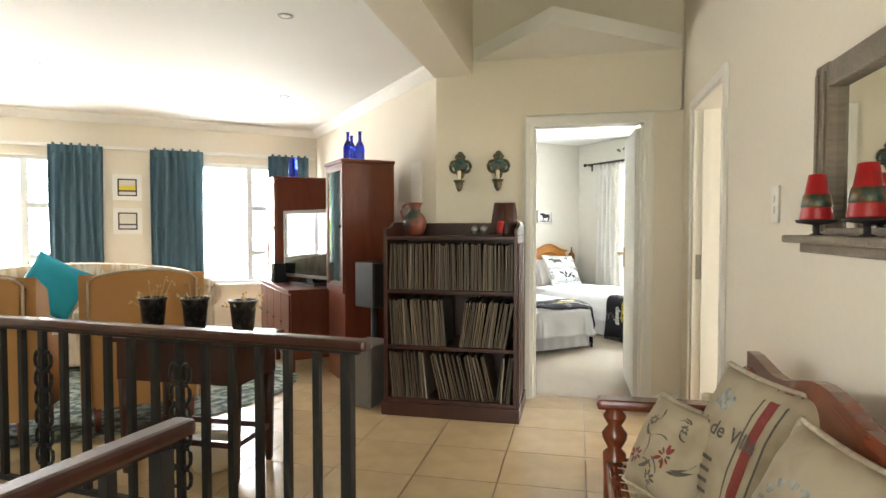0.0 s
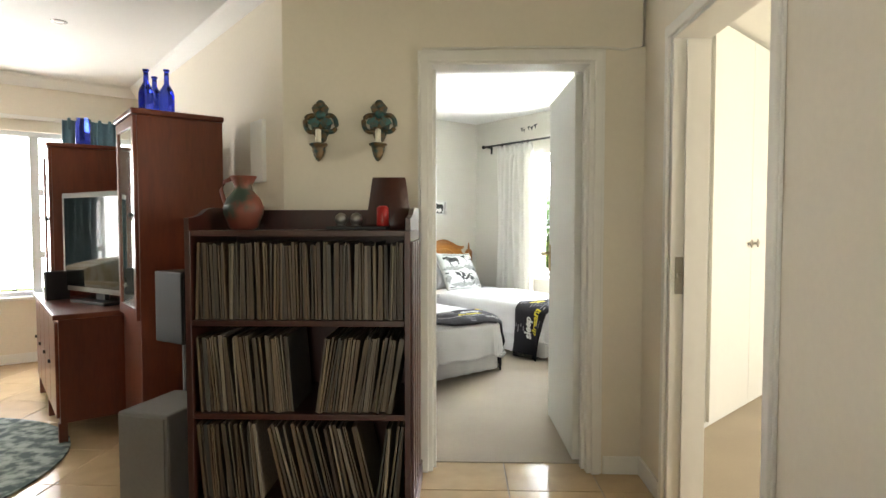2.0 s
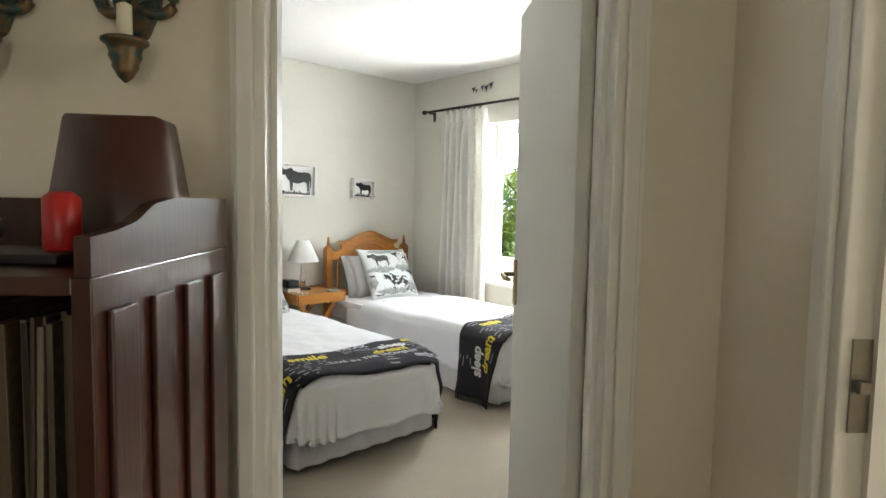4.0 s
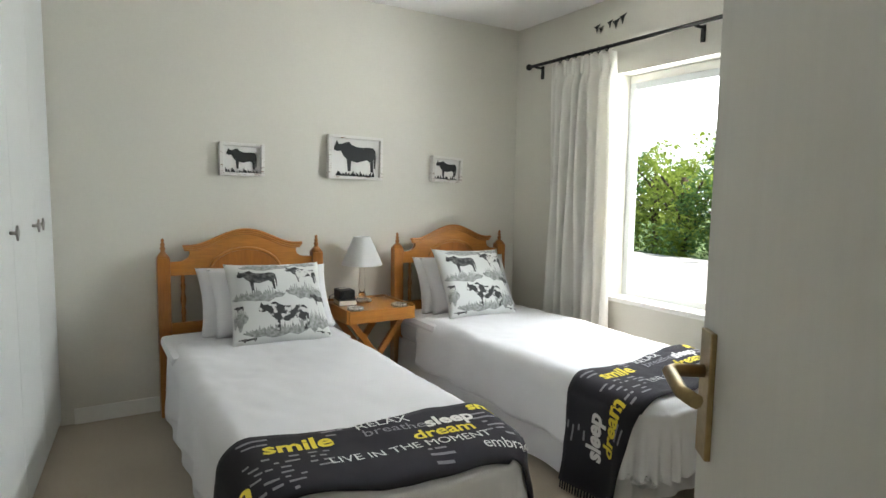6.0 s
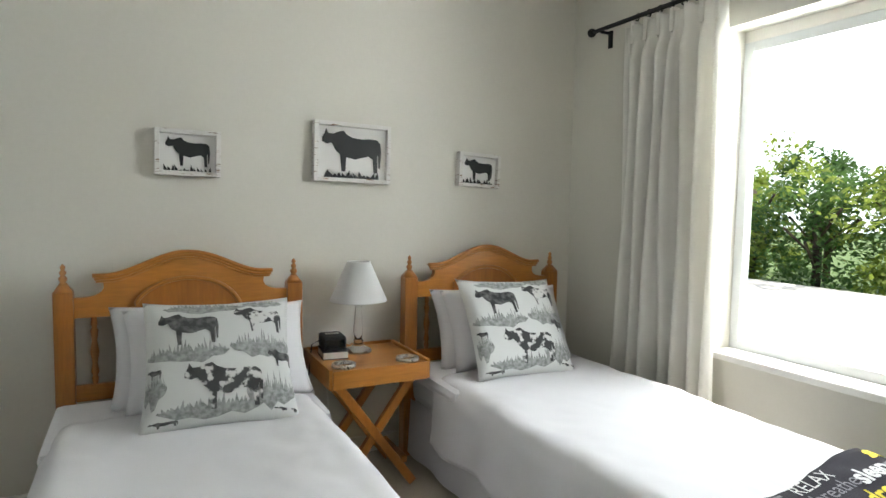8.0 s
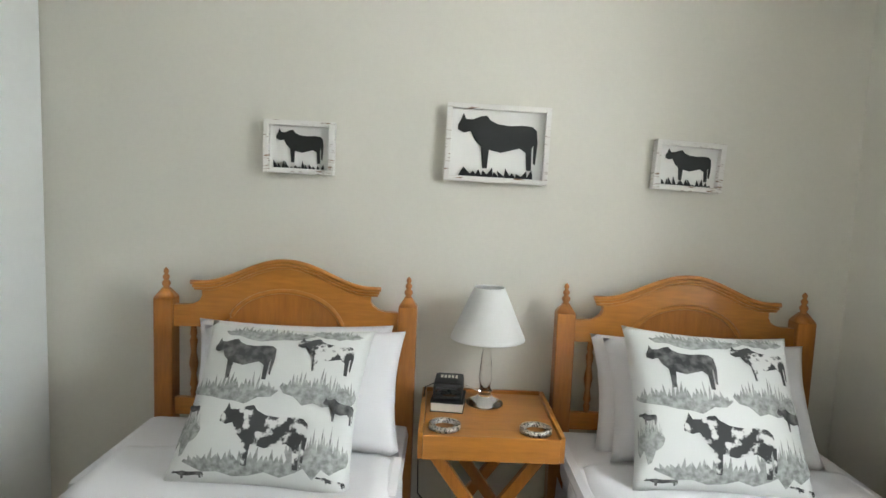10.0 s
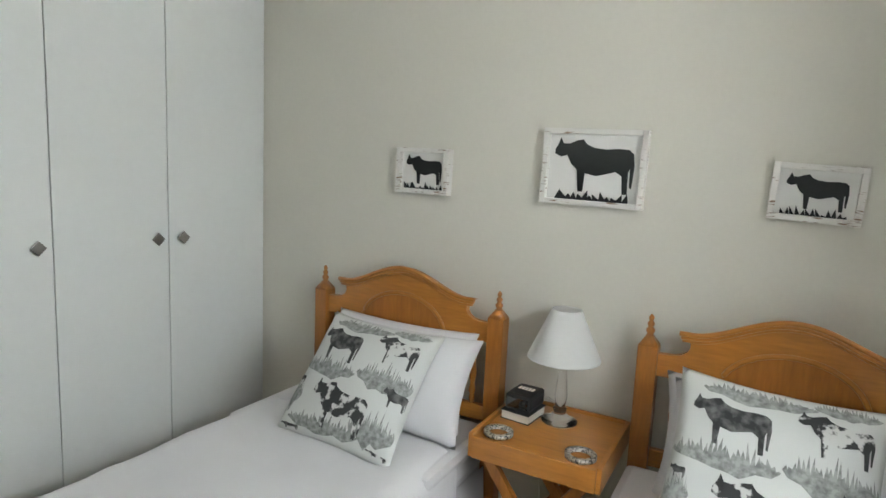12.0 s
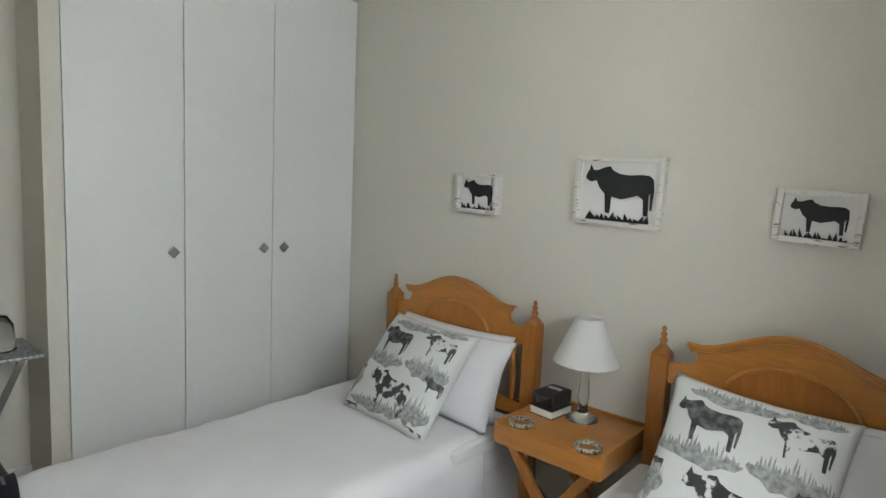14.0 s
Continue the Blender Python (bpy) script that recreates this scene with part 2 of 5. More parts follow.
for k, (at, c) in enumerate([(0, (0.05, 0.03, 0.02)), (0.2, (0.23, 0.15, 0.085)), (0.38, (0.10, 0.07, 0.045)), (0.55, (0.30, 0.22, 0.135)), (0.7, (0.085, 0.085, 0.075)), (0.85, (0.20, 0.135, 0.08)), (0.93, (0.40, 0.34, 0.26))]):
    e = ramp.color_ramp.elements[k] if k < 2 else ramp.color_ramp.elements.new(at)
    e.position, e.color = at, (*c, 1)
nz.inputs["Scale"].default_value = 22
mx.blend_type, mx.inputs["Fac"].default_value = "MULTIPLY", 0.85
t.links.new(info.outputs["Random"], ramp.inputs["Fac"])
t.links.new(ramp.outputs["Color"], mx.inputs[1])
t.links.new(nz.outputs["Fac"], mx.inputs[2])
t.links.new(mx.outputs[0], b.inputs["Base Color"])
b.inputs["Roughness"].default_value = 0.45
M["sleeve"] = m


# ---- mesh helpers ----
def box(bm, x0, x1, y0, y1, z0, z1, bevel=0.0, m=None):
    vs = [bm.verts.new((x, y, z)) for x in (x0, x1) for y in (y0, y1) for z in (z0, z1)]
    fs = [bm.faces.new([vs[i] for i in f]) for f in ((0, 1, 3, 2), (4, 6, 7, 5), (0, 4, 5, 1), (2, 3, 7, 6), (0, 2, 6, 4), (1, 5, 7, 3))]
    if bevel:
        es = list({e for f in fs for e in f.edges})
        r = bmesh.ops.bevel(bm, geom=es, offset=bevel, segments=2, affect="EDGES", profile=0.6)
        vs = list({v for f in r["faces"] for v in f.verts} | {v for v in vs if v.is_valid})
    if m is not None:
        for v in vs:
            v.co = m @ v.co
    return bm


def lathe(bm, profile, n=20, m=None, cap=True):
    """Turned shape: profile of (radius, height)."""
    rings = []
    for r, z in profile:
        ring = [bm.verts.new((r * math.cos(2 * math.pi * k / n), r * math.sin(2 * math.pi * k / n), z)) for k in range(n)]
        rings.append(ring)
    for a, c in zip(rings, rings[1:]):
        for k in range(n):
            bm.faces.new((a[k], a[(k + 1) % n], c[(k + 1) % n], c[k])).smooth = True
    if cap:
        bm.faces.new(rings[0][::-1])
        bm.faces.new(rings[-1])
    if m is not None:
        for ring in rings:
            for v in ring:
                v.co = m @ v.co
    return bm


def tube(bm, points, r, n=8):
    pts = [Vector(p) for p in points]
    rings = []
    for i, p in enumerate(pts):
        d = (pts[min(i + 1, len(pts) - 1)] - pts[max(i - 1, 0)]).normalized()
        s = d.cross(Vector((0, 0, 1)) if abs(d.z) < 0.9 else Vector((1, 0, 0))).normalized()
        u = s.cross(d)
        rings.append([bm.verts.new(p + r * (math.cos(2 * math.pi * k / n) * s + math.sin(2 * math.pi * k / n) * u)) for k in range(n)])
    for a, c in zip(rings, rings[1:]):
        for k in range(n):
            bm.faces.new((a[k], a[(k + 1) % n], c[(k + 1) % n], c[k])).smooth = True
    bm.faces.new(rings[0][::-1])
    bm.faces.new(rings[-1])
    return bm


def prism(bm, outline, y0, y1):
    """A flat outline in x and z, given depth along y."""
    a = [bm.verts.new((x, y0, z)) for x, z in outline]
    c = [bm.verts.new((x, y1, z)) for x, z in outline]
    bm.faces.new(a)
    bm.faces.new(c[::-1])
    for k in range(len(a)):
        bm.faces.new((a[k], c[k], c[(k + 1) % len(a)], a[(k + 1) % len(a)]))
    return bm


def grid(bm, nx, ny, f):
    vs = [[bm.verts.new(f(i / nx, j / ny)) for j in range(ny + 1)] for i in range(nx + 1)]
    for i in range(nx):
        for j in range(ny):
            bm.faces.new((vs[i][j], vs[i + 1][j], vs[i + 1][j + 1], vs[i][j + 1])).smooth = True
    return bm


def B(*a, **k):
    return box(bmesh.new(), *a, **k)


def mesh_of(name, bm, mat):
    bmesh.ops.recalc_face_normals(bm, faces=bm.faces)
    me = bpy.data.meshes.new(name)
    bm.to_mesh(me)
    bm.free()
    me.materials.append(mat)
    return me


def part(name, bm, mat, parent, label=""):
    ob = new(name, mesh_of(name, bm, M[mat]))
    ob.parent = parent
    return tagged(ob, label)


def thing(name, label, category, m=None, group="", kind=""):
    ob = new(name)
    ob.empty_display_size = 0.1
    if m is not None:
        ob.matrix_world = m
    return tagged(ob, label, category, group, kind)


def solo(name, bm, mat, label, category, m=None, group="", kind=""):
    ob = new(name, mesh_of(name, bm, M[mat]))
    if m is not None:
        ob.matrix_world = m
    return tagged(ob, label, category, group, kind)


def structure(name, bm, mat, label="", m=None):
    return solo(name, bm, mat, label or name.replace("_", " "), "", m, kind="structure")


def at_hall(u, v, z=0.0, turn=0.0):
    return HALL @ pose(u, v, z, 0, 0, turn)


# ---- structure: bedroom ----
CEIL, HIGH = 2.555, 5.6


def slab(name, corners, z0, z1, mat, label):
    bm = bmesh.new()
    lo_, hi_ = ([bm.verts.new((p[0], p[1], z)) for p in corners] for z in (z0, z1))
    bm.faces.new(lo_)
    bm.faces.new(hi_[::-1])
    for k in range(len(corners)):
        bm.faces.new((lo_[k], hi_[k], hi_[(k + 1) % len(corners)], lo_[(k + 1) % len(corners)]))
    return structure(name, bm, mat, label)


slab("bedroom_floor", [hall(-0.7, 4.615), hall(0.9, 4.615), (4.3, 3.6), (6.2, 3.6), (6.2, 7.1), (2.38, 7.1), (2.38, 4.1)], -0.08, 0.004, "carpet", "beige cut-pile bedroom carpet")
structure("wall_north", B(2.4, 6.32, 7.02, 7.2, -0.1, HIGH), "wall", "greige painted bedroom wall behind the beds")
bm = B(6.1, 6.3, 6.0, 7.02, -0.1, HIGH)
box(bm, 6.1, 6.3, 3.75, 4.45, -0.1, HIGH)
box(bm, 6.1, 6.3, 4.45, 6.0, -0.1, 0.64)
box(bm, 6.1, 6.3, 4.45, 6.0, 2.07, HIGH)
structure("wall_east", bm, "wall", "greige painted bedroom wall with a wide window")
structure("wall_south", B(4.06, 6.1, 3.68, 3.75, -0.1, HIGH), "wall", "plain bedroom wall")
structure("wall_west", B(2.27, 2.56, 4.02, 5.5, -0.1, HIGH), "wall", "greige painted wall beside the cupboards")
structure("wall_west_back", B(2.27, 2.40, 5.5, 7.02, -0.1, HIGH), "wall", "plain wall behind the cupboards")
structure("ceiling_bedroom", B(2.4, 6.3, 2.9, 7.05, CEIL, CEIL + 0.1), "ceil", "white bedroom ceiling")
bm = B(3.08, 6.1, 7.005, 7.02, 0, 0.09, bevel=0.004)
box(bm, 6.085, 6.1, 3.75, 6.985, 0, 0.09, bevel=0.004)
box(bm, 2.56, 2.575, 4.1, 5.46, 0, 0.09, bevel=0.004)
structure("baseboard", bm, "white", "white painted bedroom skirting board")

# ---- structure: hall (turned), with the door wall and the side wall ----
bm = B(-0.94, -0.20, 4.5, 4.65, -0.1, HIGH)
box(bm, 0.60, 1.02, 4.5, 4.65, -0.1, HIGH)
box(bm, -0.20, 0.60, 4.5, 4.65, 2.065, HIGH)
structure("wall_door", bm, "hallwall", "cream painted hall wall with the bedroom doorway", HALL)
structure("wall_recess", B(0.72, 0.79, 4.65, 5.46, -0.1, HIGH), "wall", "plain wall behind the open door", HALL)
bm = B(0.86, 1.0, -2.2, 3.30, -0.1, HIGH)
box(bm, 0.86, 1.0, 4.12, 4.5, -0.1, HIGH)
box(bm, 0.86, 1.0, 3.30, 4.12, 2.065, HIGH)
structure("wall_side", bm, "hallwall", "cream painted hall side wall", HALL)
bm = B(-4.5, -0.75, -2.2, -2.1, -1.4, HIGH)
box(bm, 0.75, 1.0, -2.2, -2.1, -0.1, HIGH)
box(bm, -0.75, 0.75, -2.2, -2.1, 2.3, HIGH)
structure("wall_entrance", bm, "hallwall", "cream hall wall with the entrance opening", HALL)
structure("beam", B(-0.95, -0.655, -2.1, 4.5, 2.45, HIGH), "hallwall", "cream plastered ceiling beam", HALL)
structure("ceiling_hall", B(-0.7, 1.0, -2.2, 4.6, HIGH - 0.2, HIGH - 0.1), "hallwall", "high hall ceiling", HALL)

# ---- structure: living room ----
structure("wall_living_east", B(2.24, 2.27, 4.02, 7.75, -0.1, HIGH), "hallwall", "cream living-room wall behind the cabinets")
bm = B(-3.6, -2.45, 7.75, 7.95, -0.1, HIGH)
box(bm, -0.70, 0.70, 7.75, 7.95, -0.1, HIGH)
box(bm, 2.1, 2.3, 7.75, 7.95, -0.1, HIGH)
for a, c in ((-2.45, -0.70), (0.70, 2.1)):
    box(bm, a, c, 7.75, 7.95, -0.1, 0.60)
    box(bm, a, c, 7.75, 7.95, 2.10, HIGH)
structure("wall_living_north", bm, "hallwall", "cream living-room wall with two windows")
structure("wall_living_west", B(-3.8, -3.6, -4, 7.95, -1.4, HIGH), "hallwall", "plain living-room wall")
bm = bmesh.new()
cs = [hall(-0.93, -2.2), hall(-0.93, 4.56), Vector((2.25, 4.3, 0)), Vector((2.25, 7.8, 0)), Vector((-3.7, 7.8, 0)), Vector((-3.7, -3, 0))]
lo = [bm.verts.new((p.x, p.y, 2.60)) for p in cs]
hi = [bm.verts.new((p.x, p.y, 2.70)) for p in cs]
bm.faces.new(lo)
bm.faces.new(hi[::-1])
for k in range(len(cs)):
    bm.faces.new((lo[k], hi[k], hi[(k + 1) % len(cs)], lo[(k + 1) % len(cs)]))
structure("ceiling_living", bm, "ceil", "white living-room ceiling")
bm = bmesh.new()
for a, c, d in (((-3.6, 7.75), (2.24, 7.75), (0, -1)), ((2.24, 7.75), (2.24, 4.1), (-1, 0))):
    n = Vector((*d, 0))
    pr = [(0, 2.50), (0.012, 2.505), (0.07, 2.57), (0.075, 2.598), (0, 2.598)]
    ra, rc = ([bm.verts.new(Vector((*p, 0)) + n * o + Vector((0, 0, z))) for o, z in pr] for p in (a, c))
    for k in range(5):
        bm.faces.new((ra[k], rc[k], rc[(k + 1) % 5], ra[(k + 1) % 5]))
structure("cornice", bm, "ceil", "white coved cornice of the living room")
bm = B(-3.6, 2.24, 7.735, 7.75, 0, 0.09, bevel=0.004)
structure("baseboard_living", bm, "white", "white living-room skirting board")
bm = B(0.67, 0.86, 4.485, 4.5, 0, 0.09, bevel=0.004)
box(bm, 0.845, 0.86, 4.2, 4.485, 0, 0.09, bevel=0.004)
box(bm, 0.845, 0.86, -2.0, 3.22, 0, 0.09, bevel=0.004)
structure("baseboard_hall", bm, "white", "white hall skirting board", HALL)


# ---- structure: second room behind the side door ----
structure("second_floor", B(2.3, 6.62, -0.4, 3.6, -0.08, -0.004), "carpet", "sand-coloured carpet of the second room")
structure("wall_second_east", B(6.5, 6.62, -0.4, 3.68, -0.1, HIGH), "hallwall", "cream wall of the second room")
bm = B(0.9, 4.4, -0.45, -0.3, -0.1, HIGH)
box(bm, 6.0, 6.62, -0.45, -0.3, -0.1, HIGH)
box(bm, 4.4, 6.0, -0.45, -0.3, -0.1, 0.8)
box(bm, 4.4, 6.0, -0.45, -0.3, 2.1, HIGH)
structure("wall_second_south", bm, "hallwall", "cream wall of the second room with a window opening")
bm = bmesh.new()
cs = [hall(0.93, 0.0), hall(0.93, 4.6), Vector((4.2, 3.66, 0)), Vector((6.55, 3.66, 0)), Vector((6.55, -0.4, 0)), Vector((1.2, -0.4, 0))]
lo = [bm.verts.new((p.x, p.y, 2.52)) for p in cs]
hi = [bm.verts.new((p.x, p.y, 2.62)) for p in cs]
bm.faces.new(lo)
bm.faces.new(hi[::-1])
for k in range(len(cs)):
    bm.faces.new((lo[k], hi[k], hi[(k + 1) % len(cs)], lo[(k + 1) % len(cs)]))
structure("ceiling_second", bm, "ceil", "white ceiling of the second room")
structure("baseboard_second", B(6.485, 6.5, -0.3, 3.18, 0, 0.09, bevel=0.004), "white", "white skirting board")


# ---- doors ----
def door_frame(name, width, m, label):
    """Moulded white frame round an opening, lining the wall's thickness; local x along the wall, y into it."""
    ob = thing(name, label, "", m, kind="structure")
    for x0, x1 in ((-0.035, 0.012), (width - 0.012, width + 0.035)):
        part("jamb", B(x0, x1, -0.005, 0.155, 0, 2.1, bevel=0.004), "white", ob)
    part("head", B(-0.035, width + 0.035, -0.006, 0.156, 2.05, 2.1, bevel=0.004), "white", ob)
    for x0, x1 in ((-0.05, -0.01), (width + 0.01, width + 0.05)):
        part("architrave", B(x0, x1, -0.022, -0.0055, 0, 2.115, bevel=0.006), "white", ob)
    part("architrave", B(-0.05, width + 0.05, -0.024, -0.0065, 2.062, 2.108, bevel=0.006), "white", ob)
    for x0, x1 in ((-0.062, -0.0505), (width + 0.0505, width + 0.062)):
        part("bead", B(x0, x1, -0.012, -0.001, 0, 2.12, bevel=0.003), "white", ob)
    part("bead", B(-0.0505, width + 0.0505, -0.012, -0.001, 2.109, 2.12, bevel=0.003), "white", ob)
    for x0, x1 in ((0.012, 0.026), (width - 0.026, width - 0.012)):
        part("door_stop", B(x0, x1, 0.05, 0.10, 0, 2.04), "white", ob)
    return ob


door_frame("door_1", 0.80, HALL @ pose(-0.20, 4.5, 0), "white painted door frame to the bedroom")
f2 = door_frame("door_2", 0.82, HALL @ pose(0.86, 4.12, 0, 0, 0, -90), "white painted door frame to the second room")
bm = B(0.013, 0.017, 0.015, 0.05, 0.96, 1.12)
box(bm, 0.016, 0.03, 0.022, 0.04, 1.03, 1.05)
part("strike_plate", bm, "chrome", f2, "steel strike plate")

leaf = thing("door_leaf", "white painted flush bedroom door, standing open", "door", HALL @ pose(0.585, 4.64, 0, 0, 0, 91.0))
part("panel", B(0.0, 0.764, 0.0, 0.04, 0.012, 2.035, bevel=0.003), "leaf_white", leaf)
for side, y0 in ((1, 0.04), (-1, 0.0)):
    bm = B(0.704, 0.746, min(y0, y0 + side * 0.008), max(y0, y0 + side * 0.008), 0.96, 1.13, bevel=0.002)
    plate = part("lock_plate", bm, "brass", leaf, "worn brass lock plate")
    bm = bmesh.new()
    tube(bm, [(0.726, y0 + side * 0.006, 1.075), (0.726, y0 + side * 0.045, 1.075), (0.717, y0 + side * 0.054, 1.075), (0.65, y0 + side * 0.056, 1.07), (0.622, y0 + side * 0.046, 1.068)], 0.009)
    part("handle", bm, "brass", plate, "worn brass lever handle")
for z in (0.25, 1.8):
    bm = bmesh.new()
    lathe(bm, [(0.008, z), (0.008, z + 0.1)], 8, Matrix.Translation((-0.004, -0.004, 0)))
    part("hinge", bm, "chrome", leaf)


# ---- windows ----
def window(name, label, y_plane, x0, x1, z0, z1, mullions, transoms, bars, m=None):
    """Frame in local x and z; panes, bars and a sill; y points outside."""
    ob = thing(name, label, "", m, kind="structure")
    w = 0.045
    for a, c in ((x0, x0 + w), (x1 - w, x1)):
        part("window_frame", B(a, c, y_plane, y_plane + 0.05, z0, z1, bevel=0.004), "alu", ob)
    for a, c in ((z0, z0 + w), (z1 - w, z1)):
        part("window_frame", B(x0 + w, x1 - w, y_plane + 0.002, y_plane + 0.048, a, c, bevel=0.004), "alu", ob)
    for mx_ in mullions:
        part("mullion", B(mx_ - 0.035, mx_ + 0.035, y_plane - 0.004, y_plane + 0.046, z0 + w, z1 - w, bevel=0.004), "alu", ob)
    for a, c, z in transoms:
        part("transom", B(a, c, y_plane - 0.002, y_plane + 0.044, z - 0.03, z + 0.03, bevel=0.004), "alu", ob)
    for a, c, z in bars:
        part("burglar_bar", B(a, c, y_plane - 0.016, y_plane - 0.006, z - 0.008, z + 0.008), "alu", ob)
    xs = [x0 + w, *mullions, x1 - w]
    for a, c in zip(xs, xs[1:]):
        p = part("pane", B(a, c, y_plane + 0.020, y_plane + 0.024, z0 + w, z1 - w), "pane", ob)
        p.visible_shadow = False
    return ob


# bedroom: local x runs towards -y of the room, y points east
w1 = window("window_1", "white framed bedroom window with horizontal security bars", 0.12, -6.0, -4.45, 0.64, 2.02, [-5.265, -4.72],
            [(-5.23, -4.755, 1.50), (-5.23, -4.755, 0.98)], [(-5.25, -4.74, z) for z in (1.126, 1.337, 1.67, 1.87)], pose(6.1, 0, 0, 0, 0, -90) @ Matrix.Diagonal((1, 1, 1, 1)))
part("window_sill", B(-5.998, -4.452, -0.03, 0.12, 0.615, 0.645, bevel=0.006), "white", w1)
part("window_head", B(-5.998, -4.452, 0.12, 0.19, 2.02, 2.068), "white", w1)
for z0, z1 in ((1.012, 1.468), (1.532, 1.972)):
    sash = part("sash", B(-5.228, -5.19, 0.105, 0.155, z0, z1, bevel=0.004), "alu", w1)
    part("stile", B(-4.793, -4.757, 0.105, 0.155, z0, z1, bevel=0.004), "alu", sash)
    for z in (z0, z1 - 0.036):
        part("rail", B(-5.19, -4.793, 0.107, 0.153, z, z + 0.036, bevel=0.004), "alu", sash)
bm = B(-5.03, -4.95, 0.075, 0.104, 1.54, 1.556)
box(bm, -5.03, -4.95, 0.075, 0.104, 1.02, 1.036)
part("window_catch", bm, "black_iron", w1, "black window catch")
w2 = window("window_2", "white framed living-room window with security bars", 7.80, 0.70, 2.1, 0.60, 2.10, [1.38, 2.05], [(1.4, 2.02, 1.55), (1.4, 2.02, 0.98)], [(1.4, 2.03, z) for z in (0.8, 1.15, 1.32, 1.42, 1.72, 1.88)])
part("window_sill", B(0.70, 2.1, 7.70, 7.80, 0.575, 0.605, bevel=0.006), "white", w2)
w3 = window("window_3", "white framed living-room window with security bars", 7.80, -2.45, -0.70, 0.60, 2.10, [-1.8, -1.0], [(-1.0, -0.75, 1.55), (-1.0, -0.75, 0.98)], [(-1.0, -0.72, z) for z in (0.8, 1.15, 1.32, 1.72, 1.88)])
part("window_sill", B(-2.45, -0.70, 7.70, 7.80, 0.575, 0.605, bevel=0.006), "white", w3)


def curtain(name, label, width, z0, z1, folds, mat, m, gather=0.75, amp=0.045):
    """Pleated cloth with a stitched heading; local x along the rod."""
    ob = thing(name, label, "curtain", m)
    rnd = random.Random(folds)
    ph = [rnd.uniform(-0.5, 0.5) for _ in range(folds + 2)]

    def cloth(i, j):
        z = z0 + (z1 - z0) * j
        q = i * folds
        a = amp * (0.35 if j > 0.95 else 1) * (1 + 0.35 * ph[int(q)])
        w = width * (gather + (1 - gather) * (1 - j) ** 1.2)
        return (w * (i - 0.5) + 0.01 * math.sin(5 * j + i * 9), a * math.sin(2 * math.pi * q + ph[int(q)] * 0.6) + 0.012 * math.sin(j * 7 + i * 20), z)
    bm = grid(bmesh.new(), folds * 12, 24, cloth)
    c = part("cloth", bm, mat, ob)
    sol = c.modifiers.new("thick", "SOLIDIFY")
    sol.thickness = 0.004
    for k in range(folds):
        x = width * gather * ((k + 0.5) / folds - 0.5)
        part("pleat", B(x - 0.012, x + 0.012, -0.03, 0.015, z1 - 0.09, z1 + 0.02, bevel=0.005), mat, ob)
    return ob


curtain("curtain", "white cotton curtain drawn open beside the window", 0.66, 0.06, 2.19, 7, "curtain", pose(6.02, 6.23, 0, 0, 0, 90), 0.86)
curtain("curtain", "white cotton curtain drawn open beside the window", 0.55, 0.06, 2.19, 6, "curtain", pose(6.02, 4.60, 0, 0, 0, 90), 0.86)
rod = thing("curtain_rod", "black iron curtain rod with ball ends and rings", "curtain rod", pose(6.03, 0, 2.235))
bm = bmesh.new()
tube(bm, [(0, 6.79, 0), (0, 4.2, 0)], 0.011, 10)
part("pole", bm, "black_iron", rod)
for y in (6.80, 4.18):
    bm = bmesh.new()
    bmesh.ops.create_icosphere(bm, subdivisions=2, radius=0.024, matrix=Matrix.Translation((0, y, 0)))
    part("finial", bm, "black_iron", rod)
for y in (6.72, 5.40, 4.3):
    bm = B(-0.006, 0.07, y - 0.006, y + 0.006, -0.02, -0.008)
    box(bm, 0.058, 0.0695, y - 0.012, y + 0.012, -0.09, 0.0)
    part("bracket", bm, "black_iron", rod)
ring_mesh = None
for k in range(14):
    y = 6.0 + 0.5 * (k + 0.5) / 7 if k < 7 else 4.36 + 0.48 * (k - 6.5) / 7
    if ring_mesh is None:
        bm = bmesh.new()
        tube(bm, [(0.018 * math.cos(a), 0, 0.018 * math.sin(a) - 0.006) for a in np.linspace(0, 2 * math.pi, 13)], 0.004, 6)
        ring_mesh = mesh_of("ring", bm, M["black_iron"])
    r = new("ring", ring_mesh)
    r.parent = rod
    r.matrix_basis = pose(0, y, 0, 0, 0, 70 + 8 * (k % 3))
# bird decals in a row, each a simple flat outline
for k, (y, z, s) in enumerate(((6.19, 2.385, 1), (6.155, 2.372, 0.8), (6.08, 2.392, 0.9), (6.03, 2.382, 1.1), (5.975, 2.40, 1.1))):
    bm = prism(bmesh.new(), [(-0.03 * s, 0.03 * s), (-0.012 * s, 0.012 * s), (0, -0.026 * s), (0.01 * s, 0.004 * s), (0.026 * s, 0.02 * s), (0.006 * s, 0.022 * s)], 0, 0.003)
    solo("wall_sticker", bm, "silhouette", "small black bird-shaped wall sticker above the curtain rod", "wall sticker", pose(6.094, y, z, 0, 0, 90), group="wall stickers")


